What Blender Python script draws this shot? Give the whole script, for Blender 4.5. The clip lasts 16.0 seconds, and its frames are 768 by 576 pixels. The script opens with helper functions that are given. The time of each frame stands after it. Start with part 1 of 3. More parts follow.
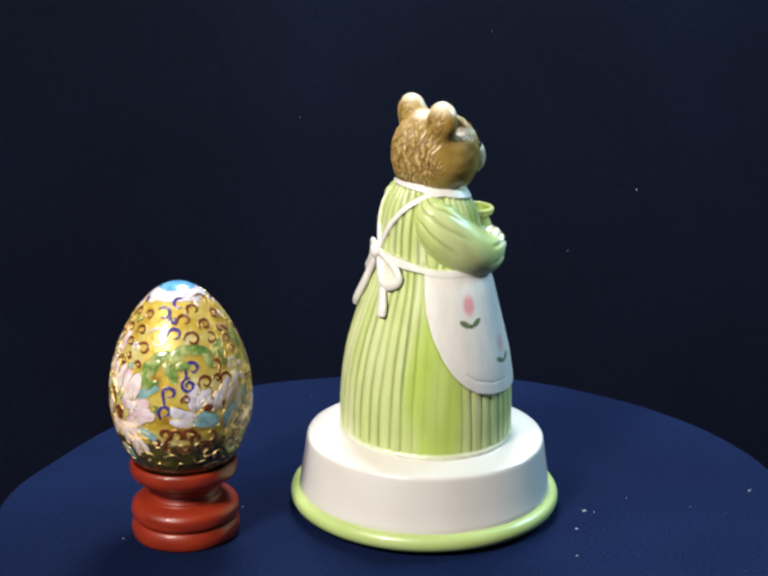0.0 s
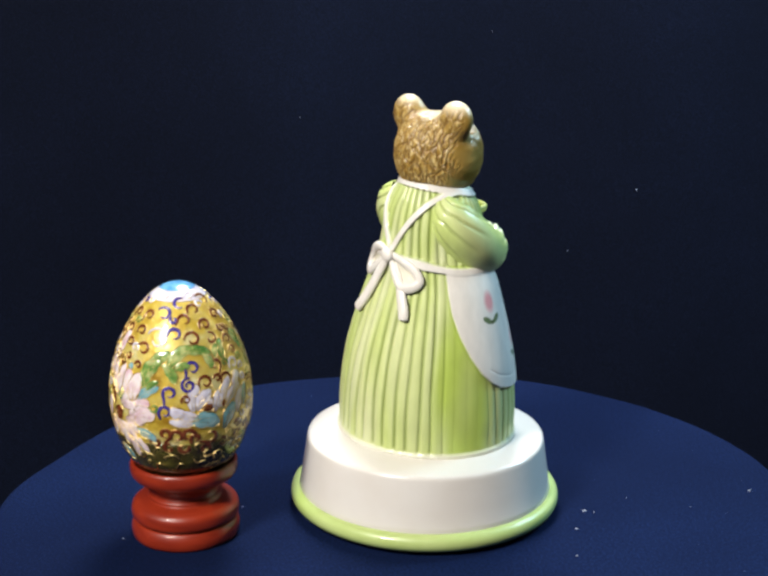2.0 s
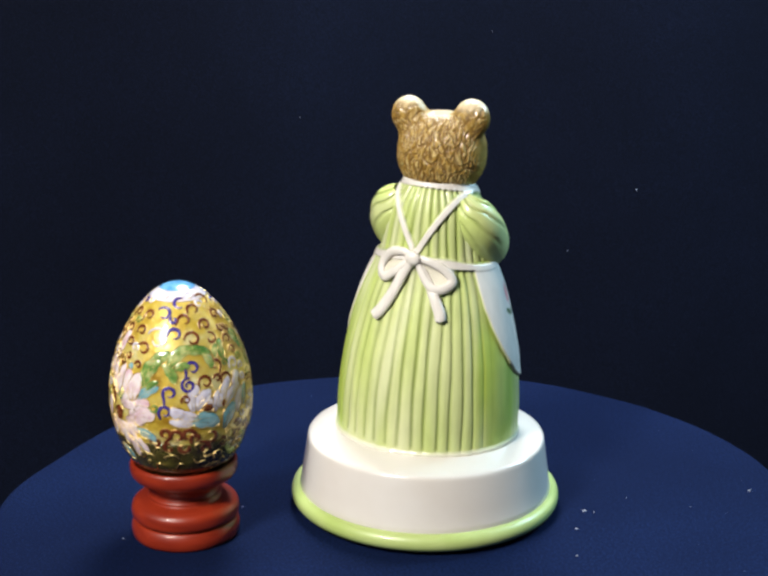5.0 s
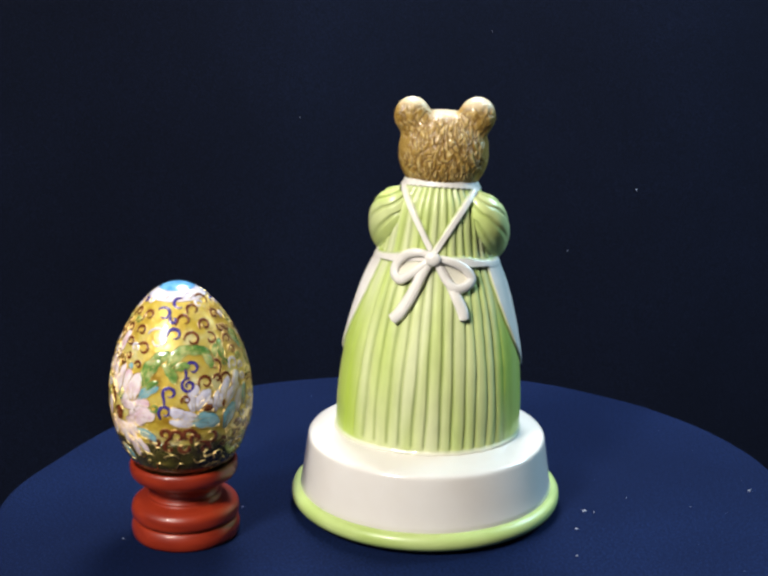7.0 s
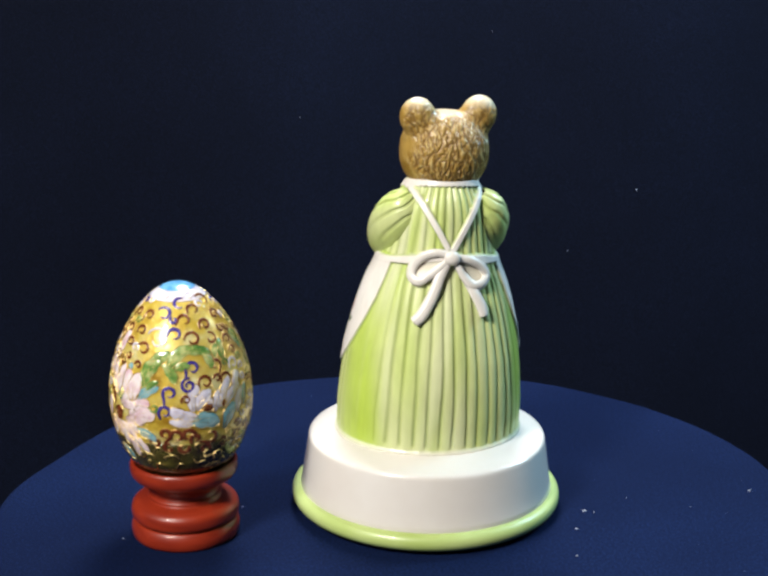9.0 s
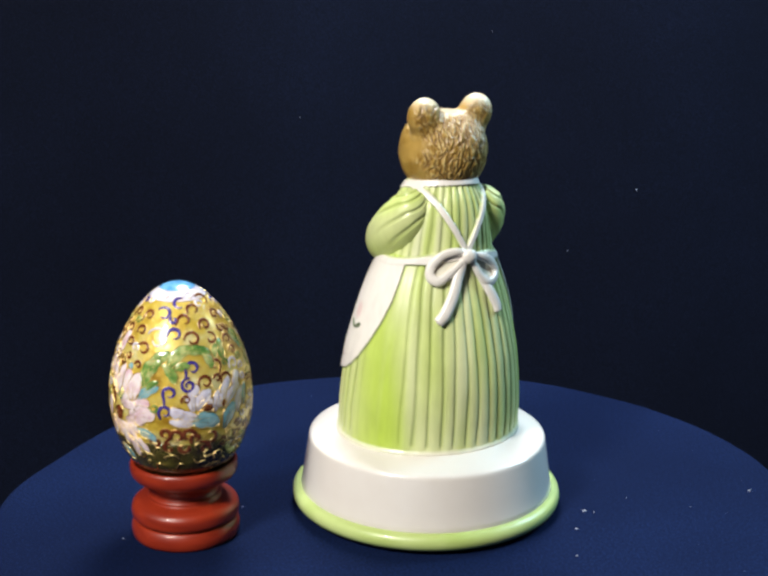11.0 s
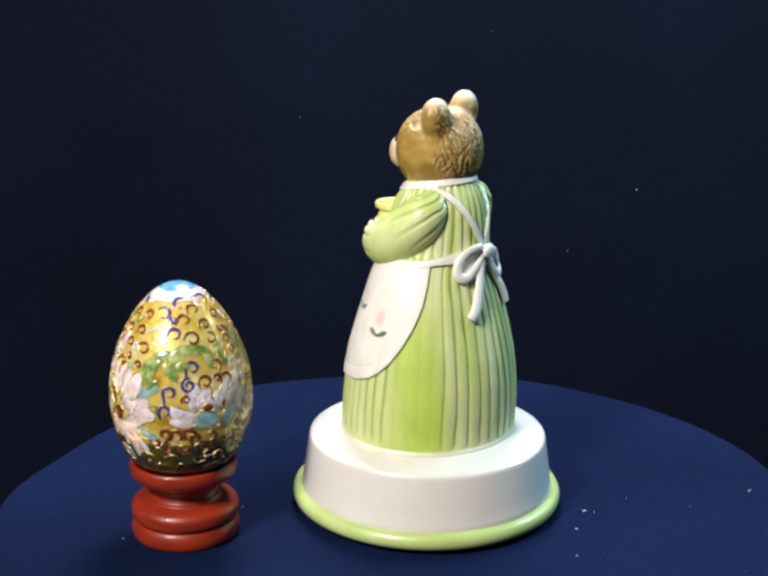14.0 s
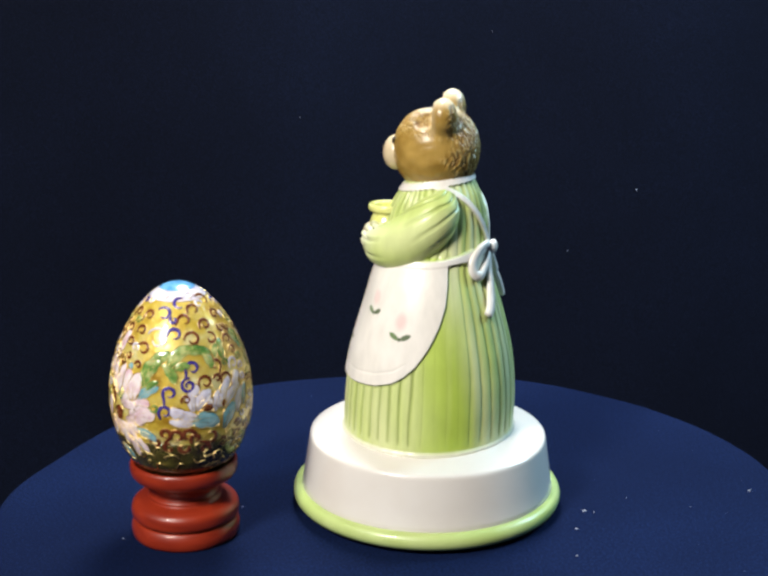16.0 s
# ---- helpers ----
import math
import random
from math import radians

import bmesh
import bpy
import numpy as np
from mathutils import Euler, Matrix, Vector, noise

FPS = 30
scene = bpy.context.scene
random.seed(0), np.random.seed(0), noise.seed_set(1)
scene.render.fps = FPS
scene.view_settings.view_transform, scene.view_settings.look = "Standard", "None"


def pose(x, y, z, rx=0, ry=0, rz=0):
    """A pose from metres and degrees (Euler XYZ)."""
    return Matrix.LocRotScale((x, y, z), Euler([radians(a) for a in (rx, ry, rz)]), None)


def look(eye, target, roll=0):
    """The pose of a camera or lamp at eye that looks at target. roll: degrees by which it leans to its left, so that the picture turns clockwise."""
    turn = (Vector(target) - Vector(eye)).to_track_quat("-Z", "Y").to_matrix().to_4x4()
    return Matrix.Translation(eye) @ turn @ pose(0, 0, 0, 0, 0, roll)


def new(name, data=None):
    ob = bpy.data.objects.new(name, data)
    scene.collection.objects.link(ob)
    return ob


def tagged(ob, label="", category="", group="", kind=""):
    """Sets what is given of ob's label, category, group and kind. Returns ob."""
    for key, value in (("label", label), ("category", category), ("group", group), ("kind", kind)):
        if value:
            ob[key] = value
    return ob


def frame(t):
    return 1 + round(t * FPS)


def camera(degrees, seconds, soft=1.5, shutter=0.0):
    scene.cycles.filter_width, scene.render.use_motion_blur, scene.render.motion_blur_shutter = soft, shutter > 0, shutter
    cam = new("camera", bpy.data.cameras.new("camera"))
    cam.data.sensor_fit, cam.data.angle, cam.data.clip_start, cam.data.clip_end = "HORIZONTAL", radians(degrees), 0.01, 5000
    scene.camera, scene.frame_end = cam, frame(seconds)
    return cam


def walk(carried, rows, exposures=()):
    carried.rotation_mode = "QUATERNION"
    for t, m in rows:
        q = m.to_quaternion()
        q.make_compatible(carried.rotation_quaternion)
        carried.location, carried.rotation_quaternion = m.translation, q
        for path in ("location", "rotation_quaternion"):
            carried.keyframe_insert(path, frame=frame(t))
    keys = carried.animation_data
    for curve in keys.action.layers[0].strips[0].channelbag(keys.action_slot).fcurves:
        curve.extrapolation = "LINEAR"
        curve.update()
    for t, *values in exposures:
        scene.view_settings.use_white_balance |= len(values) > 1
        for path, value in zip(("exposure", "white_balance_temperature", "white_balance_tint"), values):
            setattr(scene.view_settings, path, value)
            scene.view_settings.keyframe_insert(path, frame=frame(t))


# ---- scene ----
MM = 0.001

# ---------------------------------------------------------------- camera
cam = camera(30.0, 16.0, soft=2.9)
EYE = Vector((0.0, -0.459, 0.20893))
PITCH, YAW = radians(16.1326), radians(-1.7738)
AIM = EYE + Vector((math.sin(YAW) * math.cos(PITCH), math.cos(YAW) * math.cos(PITCH), -math.sin(PITCH)))
walk(cam, [(0.0, look(EYE, AIM, 0.25)), (16.0, look(EYE, AIM, 0.25))])

# ---------------------------------------------------------------- light
world = bpy.data.worlds.new("dim_room")
scene.world = world
world.use_nodes = True
world.node_tree.nodes["Background"].inputs[0].default_value = (0.25, 0.4, 1.0, 1)
world.node_tree.nodes["Background"].inputs[1].default_value = 0.03


def area_lamp(name, eye, target, size, watts, colour):
    lamp = bpy.data.lights.new(name, "AREA")
    lamp.shape, lamp.size, lamp.energy, lamp.color = "DISK", size, watts, colour
    ob = new(name, lamp)
    ob.matrix_world = look(eye, target)
    return ob


area_lamp("overhead_lamp", (-0.01, 0.31, 0.66), (0.0, 0.0, 0.05), 0.24, 7.6, (0.90, 0.96, 1.0))
area_lamp("desk_lamp", (-0.40, -0.60, 0.64), (0.0, 0.0, 0.06), 0.20, 12.6, (1.0, 0.975, 0.90))
area_lamp("side_lamp", (0.54, 0.24, 0.48), (0.0, 0.0, 0.06), 0.24, 5.2, (0.46, 0.78, 1.0))
scene.view_settings.exposure = 0.0


# ---------------------------------------------------------------- materials
def material(name, colour=(0.5, 0.5, 0.5), rough=0.5, metal=0.0, coat=0.0):
    m = bpy.data.materials.new(name)
    m.use_nodes = True
    b = m.node_tree.nodes["Principled BSDF"]
    b.inputs["Base Color"].default_value = (*colour, 1)
    b.inputs["Roughness"].default_value = rough
    b.inputs["Metallic"].default_value = metal
    b.inputs["Coat Weight"].default_value = coat
    b.inputs["Coat Roughness"].default_value = 0.06
    return m


def node(m, kind, **sets):
    n = m.node_tree.nodes.new(kind)
    for key, value in sets.items():
        if key in ("scale", "detail", "rough", "distortion"):
            n.inputs[{"scale": "Scale", "detail": "Detail", "rough": "Roughness", "distortion": "Distortion"}[key]].default_value = value
    return n


def join(m, a, b):
    m.node_tree.links.new(a, b)


def ramp(m, fac, stops):
    n = m.node_tree.nodes.new("ShaderNodeValToRGB")
    e = n.color_ramp.elements
    while len(e) < len(stops):
        e.new(0.5)
    for i, (at, c) in enumerate(stops):
        e[i].position, e[i].color = at, (*c, 1)
    join(m, fac, n.inputs[0])
    return n.outputs[0]


def coords(m, stretch=(1, 1, 1)):
    t = m.node_tree.nodes.new("ShaderNodeTexCoord")
    p = m.node_tree.nodes.new("ShaderNodeMapping")
    p.inputs["Scale"].default_value = stretch
    join(m, t.outputs["Object"], p.inputs[0])
    return p.outputs[0]


def bump(m, height, strength, dist):
    n = m.node_tree.nodes.new("ShaderNodeBump")
    n.inputs["Strength"].default_value, n.inputs["Distance"].default_value = strength, dist
    join(m, height, n.inputs["Height"])
    join(m, n.outputs[0], m.node_tree.nodes["Principled BSDF"].inputs["Normal"])
    return n


def noisy(name, stops, rough, scale, coat=0.0, metal=0.0, bump_mm=0.0, bump_scale=None, stretch=(1, 1, 1), detail=4, spread=(0, 0)):
    """A material whose colour wanders through stops; bump_mm: height of a fine relief."""
    m = material(name, (0.5, 0.5, 0.5), rough, metal, coat)
    b = m.node_tree.nodes["Principled BSDF"]
    n = node(m, "ShaderNodeTexNoise", scale=scale, detail=detail)
    c = coords(m, stretch)
    join(m, c, n.inputs["Vector"])
    join(m, ramp(m, n.outputs[0], stops), b.inputs["Base Color"])
    if bump_mm:
        k = node(m, "ShaderNodeTexNoise", scale=bump_scale or scale * 4, detail=5)
        join(m, c, k.inputs["Vector"])
        bump(m, k.outputs[0], 1.0, bump_mm * MM)
    return m


def cloth(name, dark, light, large):
    m = material(name, dark, 0.92)
    b = m.node_tree.nodes["Principled BSDF"]
    c = coords(m)
    n = node(m, "ShaderNodeTexNoise", scale=9, detail=6)
    join(m, c, n.inputs["Vector"])
    f = node(m, "ShaderNodeTexNoise", scale=1100, detail=4)
    join(m, c, f.inputs["Vector"])
    mix = m.node_tree.nodes.new("ShaderNodeMath")
    mix.operation = "MULTIPLY_ADD"
    mix.inputs[1].default_value = 1 - large
    join(m, f.outputs[0], mix.inputs[0])
    half = m.node_tree.nodes.new("ShaderNodeMath")
    half.operation = "MULTIPLY"
    half.inputs[1].default_value = large
    join(m, n.outputs[0], half.inputs[0])
    join(m, half.outputs[0], mix.inputs[2])
    join(m, ramp(m, mix.outputs[0], [(0.36, [0.8 * k for k in dark]), (0.5, dark), (0.64, [1.15 * k for k in light])]), b.inputs["Base Color"])
    bump(m, f.outputs[0], 0.6, 0.25 * MM)
    b.inputs["Specular IOR Level"].default_value = 0.06
    return m


TABLE_CLOTH = cloth("table_cloth", (0.0026, 0.0068, 0.0300), (0.0048, 0.0118, 0.0480), 0.35)
CURTAIN = cloth("curtain_cloth", (0.0053, 0.0069, 0.0154), (0.0068, 0.0093, 0.0232), 0.25)
ROOM_PAINT = noisy("room_paint", [(0.3, (0.05, 0.05, 0.055)), (0.7, (0.07, 0.07, 0.075))], 0.9, 3)
FLOOR_MAT = noisy("floor_boards", [(0.3, (0.03, 0.025, 0.02)), (0.7, (0.06, 0.05, 0.04))], 0.6, 5)
PORCELAIN = noisy("white_porcelain", [(0.3, (0.665, 0.61, 0.565)), (0.7, (0.71, 0.665, 0.63))], 0.28, 60, coat=0.35, bump_mm=0.03, bump_scale=250)
RIM_GREEN = noisy("green_rim_glaze", [(0.3, (0.37, 0.47, 0.13)), (0.7, (0.50, 0.59, 0.24))], 0.38, 50, coat=0.3, bump_mm=0.06, bump_scale=260)
FOOT_MAT = material("dark_foot", (0.02, 0.02, 0.02), 0.6)
RED_WOOD = noisy("red_lacquered_wood", [(0.3, (0.165, 0.0115, 0.0036)), (0.7, (0.29, 0.027, 0.0078))], 0.40, 70, coat=0.25, bump_mm=0.04, bump_scale=400, stretch=(1, 1, 4))
LINT = material("pale_lint", (0.42, 0.44, 0.52), 0.9)
GLAZE = material("painted_glaze", rough=0.34, coat=0.22)
FUR = material("carved_brown_fur_glaze", rough=0.34, coat=0.30)
PAW = noisy("brown_paw_glaze", [(0.3, (0.52, 0.42, 0.28)), (0.7, (0.68, 0.60, 0.46))], 0.2, 200, coat=0.4)
POT_YELLOW = noisy("yellow_pot_glaze", [(0.3, (0.60, 0.60, 0.16)), (0.7, (0.72, 0.72, 0.32))], 0.15, 150, coat=0.6)


def finish_glaze():
    b = GLAZE.node_tree.nodes["Principled BSDF"]
    a = GLAZE.node_tree.nodes.new("ShaderNodeAttribute")
    a.attribute_name = "glaze"
    n = node(GLAZE, "ShaderNodeTexNoise", scale=260, detail=5)
    c = coords(GLAZE, (1, 1, 0.35))
    join(GLAZE, c, n.inputs["Vector"])
    hsv = GLAZE.node_tree.nodes.new("ShaderNodeHueSaturation")
    mr = GLAZE.node_tree.nodes.new("ShaderNodeMapRange")
    mr.inputs["From Min"].default_value, mr.inputs["From Max"].default_value = 0.3, 0.7
    mr.inputs["To Min"].default_value, mr.inputs["To Max"].default_value = 0.92, 1.06
    join(GLAZE, n.outputs[0], mr.inputs[0])
    join(GLAZE, mr.outputs[0], hsv.inputs["Value"])
    join(GLAZE, a.outputs["Color"], hsv.inputs["Color"])
    join(GLAZE, hsv.outputs[0], b.inputs["Base Color"])
    k = node(GLAZE, "ShaderNodeTexNoise", scale=420, detail=3)
    join(GLAZE, c, k.inputs["Vector"])
    bump(GLAZE, k.outputs[0], 0.7, 0.06 * MM)
    b = FUR.node_tree.nodes["Principled BSDF"]
    c = coords(FUR, (1, 1, 0.48))
    w = node(FUR, "ShaderNodeTexNoise", scale=780, detail=3, distortion=1.5)
    join(FUR, c, w.inputs["Vector"])
    big = node(FUR, "ShaderNodeTexNoise", scale=120, detail=2)
    join(FUR, coords(FUR), big.inputs["Vector"])
    sm = FUR.node_tree.nodes.new("ShaderNodeAttribute")
    sm.attribute_name = "glaze"
    tan = ramp(FUR, w.outputs[0], [(0.34, (0.27, 0.145, 0.022)), (0.5, (0.40, 0.25, 0.062)), (0.66, (0.60, 0.45, 0.20))])
    hi = ramp(FUR, big.outputs[0], [(0.35, (0.26, 0.148, 0.026)), (0.65, (0.40, 0.25, 0.062))])
    carved = FUR.node_tree.nodes.new("ShaderNodeMix")
    carved.data_type = "RGBA"
    carved.inputs[7].default_value = (0.105, 0.042, 0.006, 1)
    mx = FUR.node_tree.nodes.new("ShaderNodeMix")
    mx.data_type = "RGBA"
    sep = FUR.node_tree.nodes.new("ShaderNodeSeparateColor")
    join(FUR, sm.outputs["Color"], sep.inputs[0])
    join(FUR, sep.outputs[0], mx.inputs[0])
    join(FUR, sep.outputs[2], carved.inputs[0])
    join(FUR, tan, carved.inputs[6])
    join(FUR, carved.outputs[2], mx.inputs[6])
    join(FUR, hi, mx.inputs[7])
    # cream of muzzle and ear tips; also the highlights painted on the head
    cream_and_glint = FUR.node_tree.nodes.new("ShaderNodeMix")
    cream_and_glint.data_type = "RGBA"
    join(FUR, sep.outputs[1], cream_and_glint.inputs[0])
    join(FUR, mx.outputs[2], cream_and_glint.inputs[6])
    cream_and_glint.inputs[7].default_value = (0.72, 0.60, 0.42, 1)
    join(FUR, cream_and_glint.outputs[2], b.inputs["Base Color"])
    inv = FUR.node_tree.nodes.new("ShaderNodeMath")
    inv.operation = "MULTIPLY_ADD"
    inv.inputs[1].default_value, inv.inputs[2].default_value = -0.85, 1.0
    join(FUR, sep.outputs[0], inv.inputs[0])
    hgt = FUR.node_tree.nodes.new("ShaderNodeMath")
    hgt.operation = "MULTIPLY"
    join(FUR, w.outputs[0], hgt.inputs[0])
    join(FUR, inv.outputs[0], hgt.inputs[1])
    bump(FUR, hgt.outputs[0], 1.0, 0.55 * MM)


finish_glaze()


# ---------------------------------------------------------------- mesh helpers
def mesh_object(name, verts, faces, mats, parent=None, label="", smooth=True, slots=None):
    me = bpy.data.meshes.new(name)
    me.from_pydata([tuple(v) for v in verts], [], [tuple(f) for f in faces])
    for m in mats:
        me.materials.append(m)
    if slots is not None:
        me.polygons.foreach_set("material_index", np.asarray(slots, dtype=np.int32))
    me.polygons.foreach_set("use_smooth", np.full(len(me.polygons), smooth))
    me.update()
    ob = new(name, me)
    if parent:
        ob.parent = parent
    if label:
        ob["label"] = label
    return ob


def part(name, bm, mat, parent, label=""):
    me = bpy.data.meshes.new(name)
    bm.to_mesh(me)
    bm.free()
    me.materials.append(mat)
    me.polygons.foreach_set("use_smooth", np.full(len(me.polygons), True))
    ob = new(name, me)
    ob.parent = parent
    if label:
        ob["label"] = label
    return ob


def fine(profile, step=0.4):
    """A profile of (r, z) in mm, rounded by a Catmull-Rom curve."""
    p = [profile[0]] + list(profile) + [profile[-1]]
    out = []
    for i in range(1, len(p) - 2):
        a, b, c, d = (np.array(q, float) for q in p[i - 1:i + 3])
        n = max(2, int(np.linalg.norm(c - b) / step))
        for k in range(n):
            t = k / n
            out.append(0.5 * (2 * b + (c - a) * t + (2 * a - 5 * b + 4 * c - d) * t * t + (3 * b - a - 3 * c + d) * t ** 3))
    out.append(np.array(p[-1], float))
    return np.array(out)


def grid_faces(rows, cols, closed=True, start=0):
    i = np.arange(rows - 1)[:, None] * cols
    j = np.arange(cols if closed else cols - 1)[None, :]
    k = (j + 1) % cols
    return (np.stack([i + j, i + k, i + cols + k, i + cols + j], -1).reshape(-1, 4) + start)


def lathe(name, profile, mat, parent=None, label="", segs=128, smooth_curve=True, wobble=0.0):
    p = fine(profile) if smooth_curve else np.array(profile, float)
    a = np.linspace(0, 2 * np.pi, segs, endpoint=False)
    r = p[:, 0][:, None] * (1 + wobble * np.sin(3 * a + 1)[None, :])
    v = np.stack([r * np.cos(a), r * np.sin(a), np.repeat(p[:, 1][:, None], segs, 1)], -1).reshape(-1, 3) * MM
    f = [tuple(q) for q in grid_faces(len(p), segs)]
    n = len(p)
    if p[-1, 0] > 0.02:
        f.append(tuple(range((n - 1) * segs, n * segs)))
    if p[0, 0] > 0.02:
        f.append(tuple(range(segs - 1, -1, -1)))
    return mesh_object(name, v, f, [mat], parent, label)


def sweep(points, radii, sides=14, flat=1.0, up=None, steps=10):
    """A smooth tube in mm through points; flat squeezes it along up(point). Gives verts and quads."""
    d = np.c_[np.array(points, float), np.array(radii, float)]
    q = fine([tuple(x) for x in d], step=max(0.25, np.linalg.norm(d[-1, :3] - d[0, :3]) / (steps * 8)))
    c, r = q[:, :3], q[:, 3]
    t = np.gradient(c, axis=0)
    t /= np.linalg.norm(t, axis=1)[:, None] + 1e-9
    vs = []
    for i in range(len(c)):
        u = np.array(up(c[i]) if up else (0.0, 0.0, 1.0), float)
        s = np.cross(t[i], u)
        if np.linalg.norm(s) < 1e-3:
            s = np.cross(t[i], (0.0, 1.0, 0.0))
        s /= np.linalg.norm(s)
        n = np.cross(s, t[i])
        for k in range(sides):
            a = 2 * math.pi * k / sides
            vs.append(c[i] + r[i] * (math.cos(a) * s + flat * math.sin(a) * n))
    n = len(c)
    f = [tuple(x) for x in grid_faces(n, sides)]
    vs += [c[0] - t[0] * r[0] * 0.35, c[-1] + t[-1] * r[-1] * 0.35]
    for k in range(sides):
        f.append((n * sides, (k + 1) % sides, k))
        f.append((n * sides + 1, (n - 1) * sides + k, (n - 1) * sides + (k + 1) % sides))
    return np.array(vs), f


# ---------------------------------------------------------------- the setting
def slab(name, lo, hi, mat, label, category):
    bm = bmesh.new()
    bmesh.ops.create_cube(bm, size=1.0)
    size = [b - a for a, b in zip(lo, hi)]
    bmesh.ops.transform(bm, matrix=Matrix.LocRotScale([(a + b) / 2 for a, b in zip(lo, hi)], None, size), verts=bm.verts)
    me = bpy.data.meshes.new(name)
    bm.to_mesh(me)
    bm.free()
    me.materials.append(mat)
    return tagged(new(name, me), label, category, kind="structure")


def hang(x, z):
    """How far back the hanging cloth lies."""
    return 0.46 + 0.012 * np.sin(x * 9 + 0.6 * np.sin(z * 3)) + 0.006 * np.sin(x * 23 + z * 2 + 1) + 0.010 * np.sin(x * 4 - z * 3)


def build_room():
    z0, z1 = -0.75, 1.65
    slab("floor", (-1.5, -1.5, z0 - 0.1), (1.5, 1.5, z0), FLOOR_MAT, "dark plain floor under the round table", "floor")
    slab("ceiling", (-1.5, -1.5, z1), (1.5, 1.5, z1 + 0.1), ROOM_PAINT, "plain dark grey ceiling", "ceiling")
    slab("wall_north", (-1.5, 1.4, z0), (1.5, 1.5, z1), ROOM_PAINT, "plain dark grey wall", "wall")
    slab("wall_south", (-1.5, -1.5, z0), (1.5, -1.4, z1), ROOM_PAINT, "plain dark grey wall", "wall")
    slab("wall_west", (-1.5, -1.4, z0), (-1.4, 1.4, z1), ROOM_PAINT, "plain dark grey wall", "wall")
    slab("wall_east", (1.4, -1.4, z0), (1.5, 1.4, z1), ROOM_PAINT, "plain dark grey wall", "wall")
    # hanging cloth behind the table, with soft folds
    nx, nz = 160, 60
    x = np.linspace(-0.95, 0.95, nx)
    z = np.linspace(-0.72, 1.0, nz)
    X, Z = np.meshgrid(x, z)
    Y = hang(X, Z)
    front = np.stack([X, Y, Z], -1).reshape(-1, 3)
    back = front + np.array([0, 0.004, 0])
    f = [tuple(q) for q in grid_faces(nz, nx, False)] + [tuple(q[::-1]) for q in grid_faces(nz, nx, False, nx * nz)]
    ob = mesh_object("backdrop", np.r_[front, back], f, [CURTAIN])
    tagged(ob, "dark navy cloth hung behind the table", "backdrop", kind="structure")


def build_table():
    table = tagged(new("round_table"), "round table covered in dark blue felt cloth", "table")
    table.location = TABLE_AT
    R = TABLE_R
    # felt-covered top; the cloth's edge is a little uneven
    prof = [(0.0005, 0.0), (0.25, 0.0), (0.5, 0.0), (0.75, 0.0), (0.985, 0.0), (0.993, -0.15), (0.998, -0.6), (1.0, -1.6), (0.999, -12), (0.99, -13)]
    a = np.linspace(0, 2 * np.pi, 360, endpoint=False)
    deg = np.degrees(a)
    edge = R + 0.25 * np.sin(a * 21) * np.sin(a * 5)
    for at, size, wide in ((160, -1.6, 8), (182, 3.2, 12), (104, -2.0, 10), (16, -1.6, 9), (70, 0.9, 9)):
        edge = edge + size * np.exp(-((deg - at) / wide) ** 2)
    v = np.concatenate([np.stack([edge * k * np.cos(a), edge * k * np.sin(a), np.full(360, h)], -1) for k, h in prof]) * MM
    mesh_object("tabletop", v, [tuple(q[::-1]) for q in grid_faces(len(prof), 360)], [TABLE_CLOTH], table, "dark blue felt stretched over the round top")
    lathe("pedestal", [(40, -12.9), (34, -30), (30, -300), (34, -600), (90, -735), (110, -750)], FOOT_MAT, table, "dark pedestal", segs=48)
    return table


def build_lint():
    rng = random.Random(5)
    vs, fs = [], []
    spots = [(54.8, -7.8, 1.0), (50.8, -22.0, 0.7), (114.9, 11.3, 0.9), (49.0, -41.7, 0.5), (-62.2, -9.4, 0.6), (-97.8, -35.4, 0.5), (70.8, 3.3, 0.3),
             (91.8, -3.1, 0.25), (91.4, 66.9, 0.25), (101.4, 47.5, 0.25), (114.5, 22.0, 0.35), (58.0, -8.6, 0.4)]
    for i in range(22):
        a, r = rng.uniform(0, 6.28), 130 * math.sqrt(rng.random())
        spots.append((r * math.cos(a) - 4, r * math.sin(a) - 10, rng.uniform(0.10, 0.18)))
    for x, y, s in spots:
        if math.hypot(x, y) < 47 or math.hypot(x - EGG_X, y - EGG_Y) < 19:
            continue
        a = rng.uniform(0, 3.14)
        u, w = Vector((math.cos(a), math.sin(a), 0)) * s, Vector((-math.sin(a), math.cos(a), 0)) * s * 0.4
        c = Vector((x, y, 0.0))
        k = len(vs)
        vs += [c + u, c + w, c - u, c - w, c + Vector((0, 0, s * 0.5)), c - Vector((0, 0, 0.05))]
        fs += [(k, k + 1, k + 4), (k + 1, k + 2, k + 4), (k + 2, k + 3, k + 4), (k + 3, k, k + 4), (k + 1, k, k + 5), (k + 2, k + 1, k + 5), (k + 3, k + 2, k + 5), (k, k + 3, k + 5)]
    # a few specks cling to the hanging cloth
    for x, z, q in ((-82, 60, 0.45), (137.5, 9.5, 0.7), (94, -33, 0.6), (40, 112, 0.3)):
        c = Vector((x, float(hang(x * MM, z * MM)) / MM - 0.2, z))
        k = len(vs)
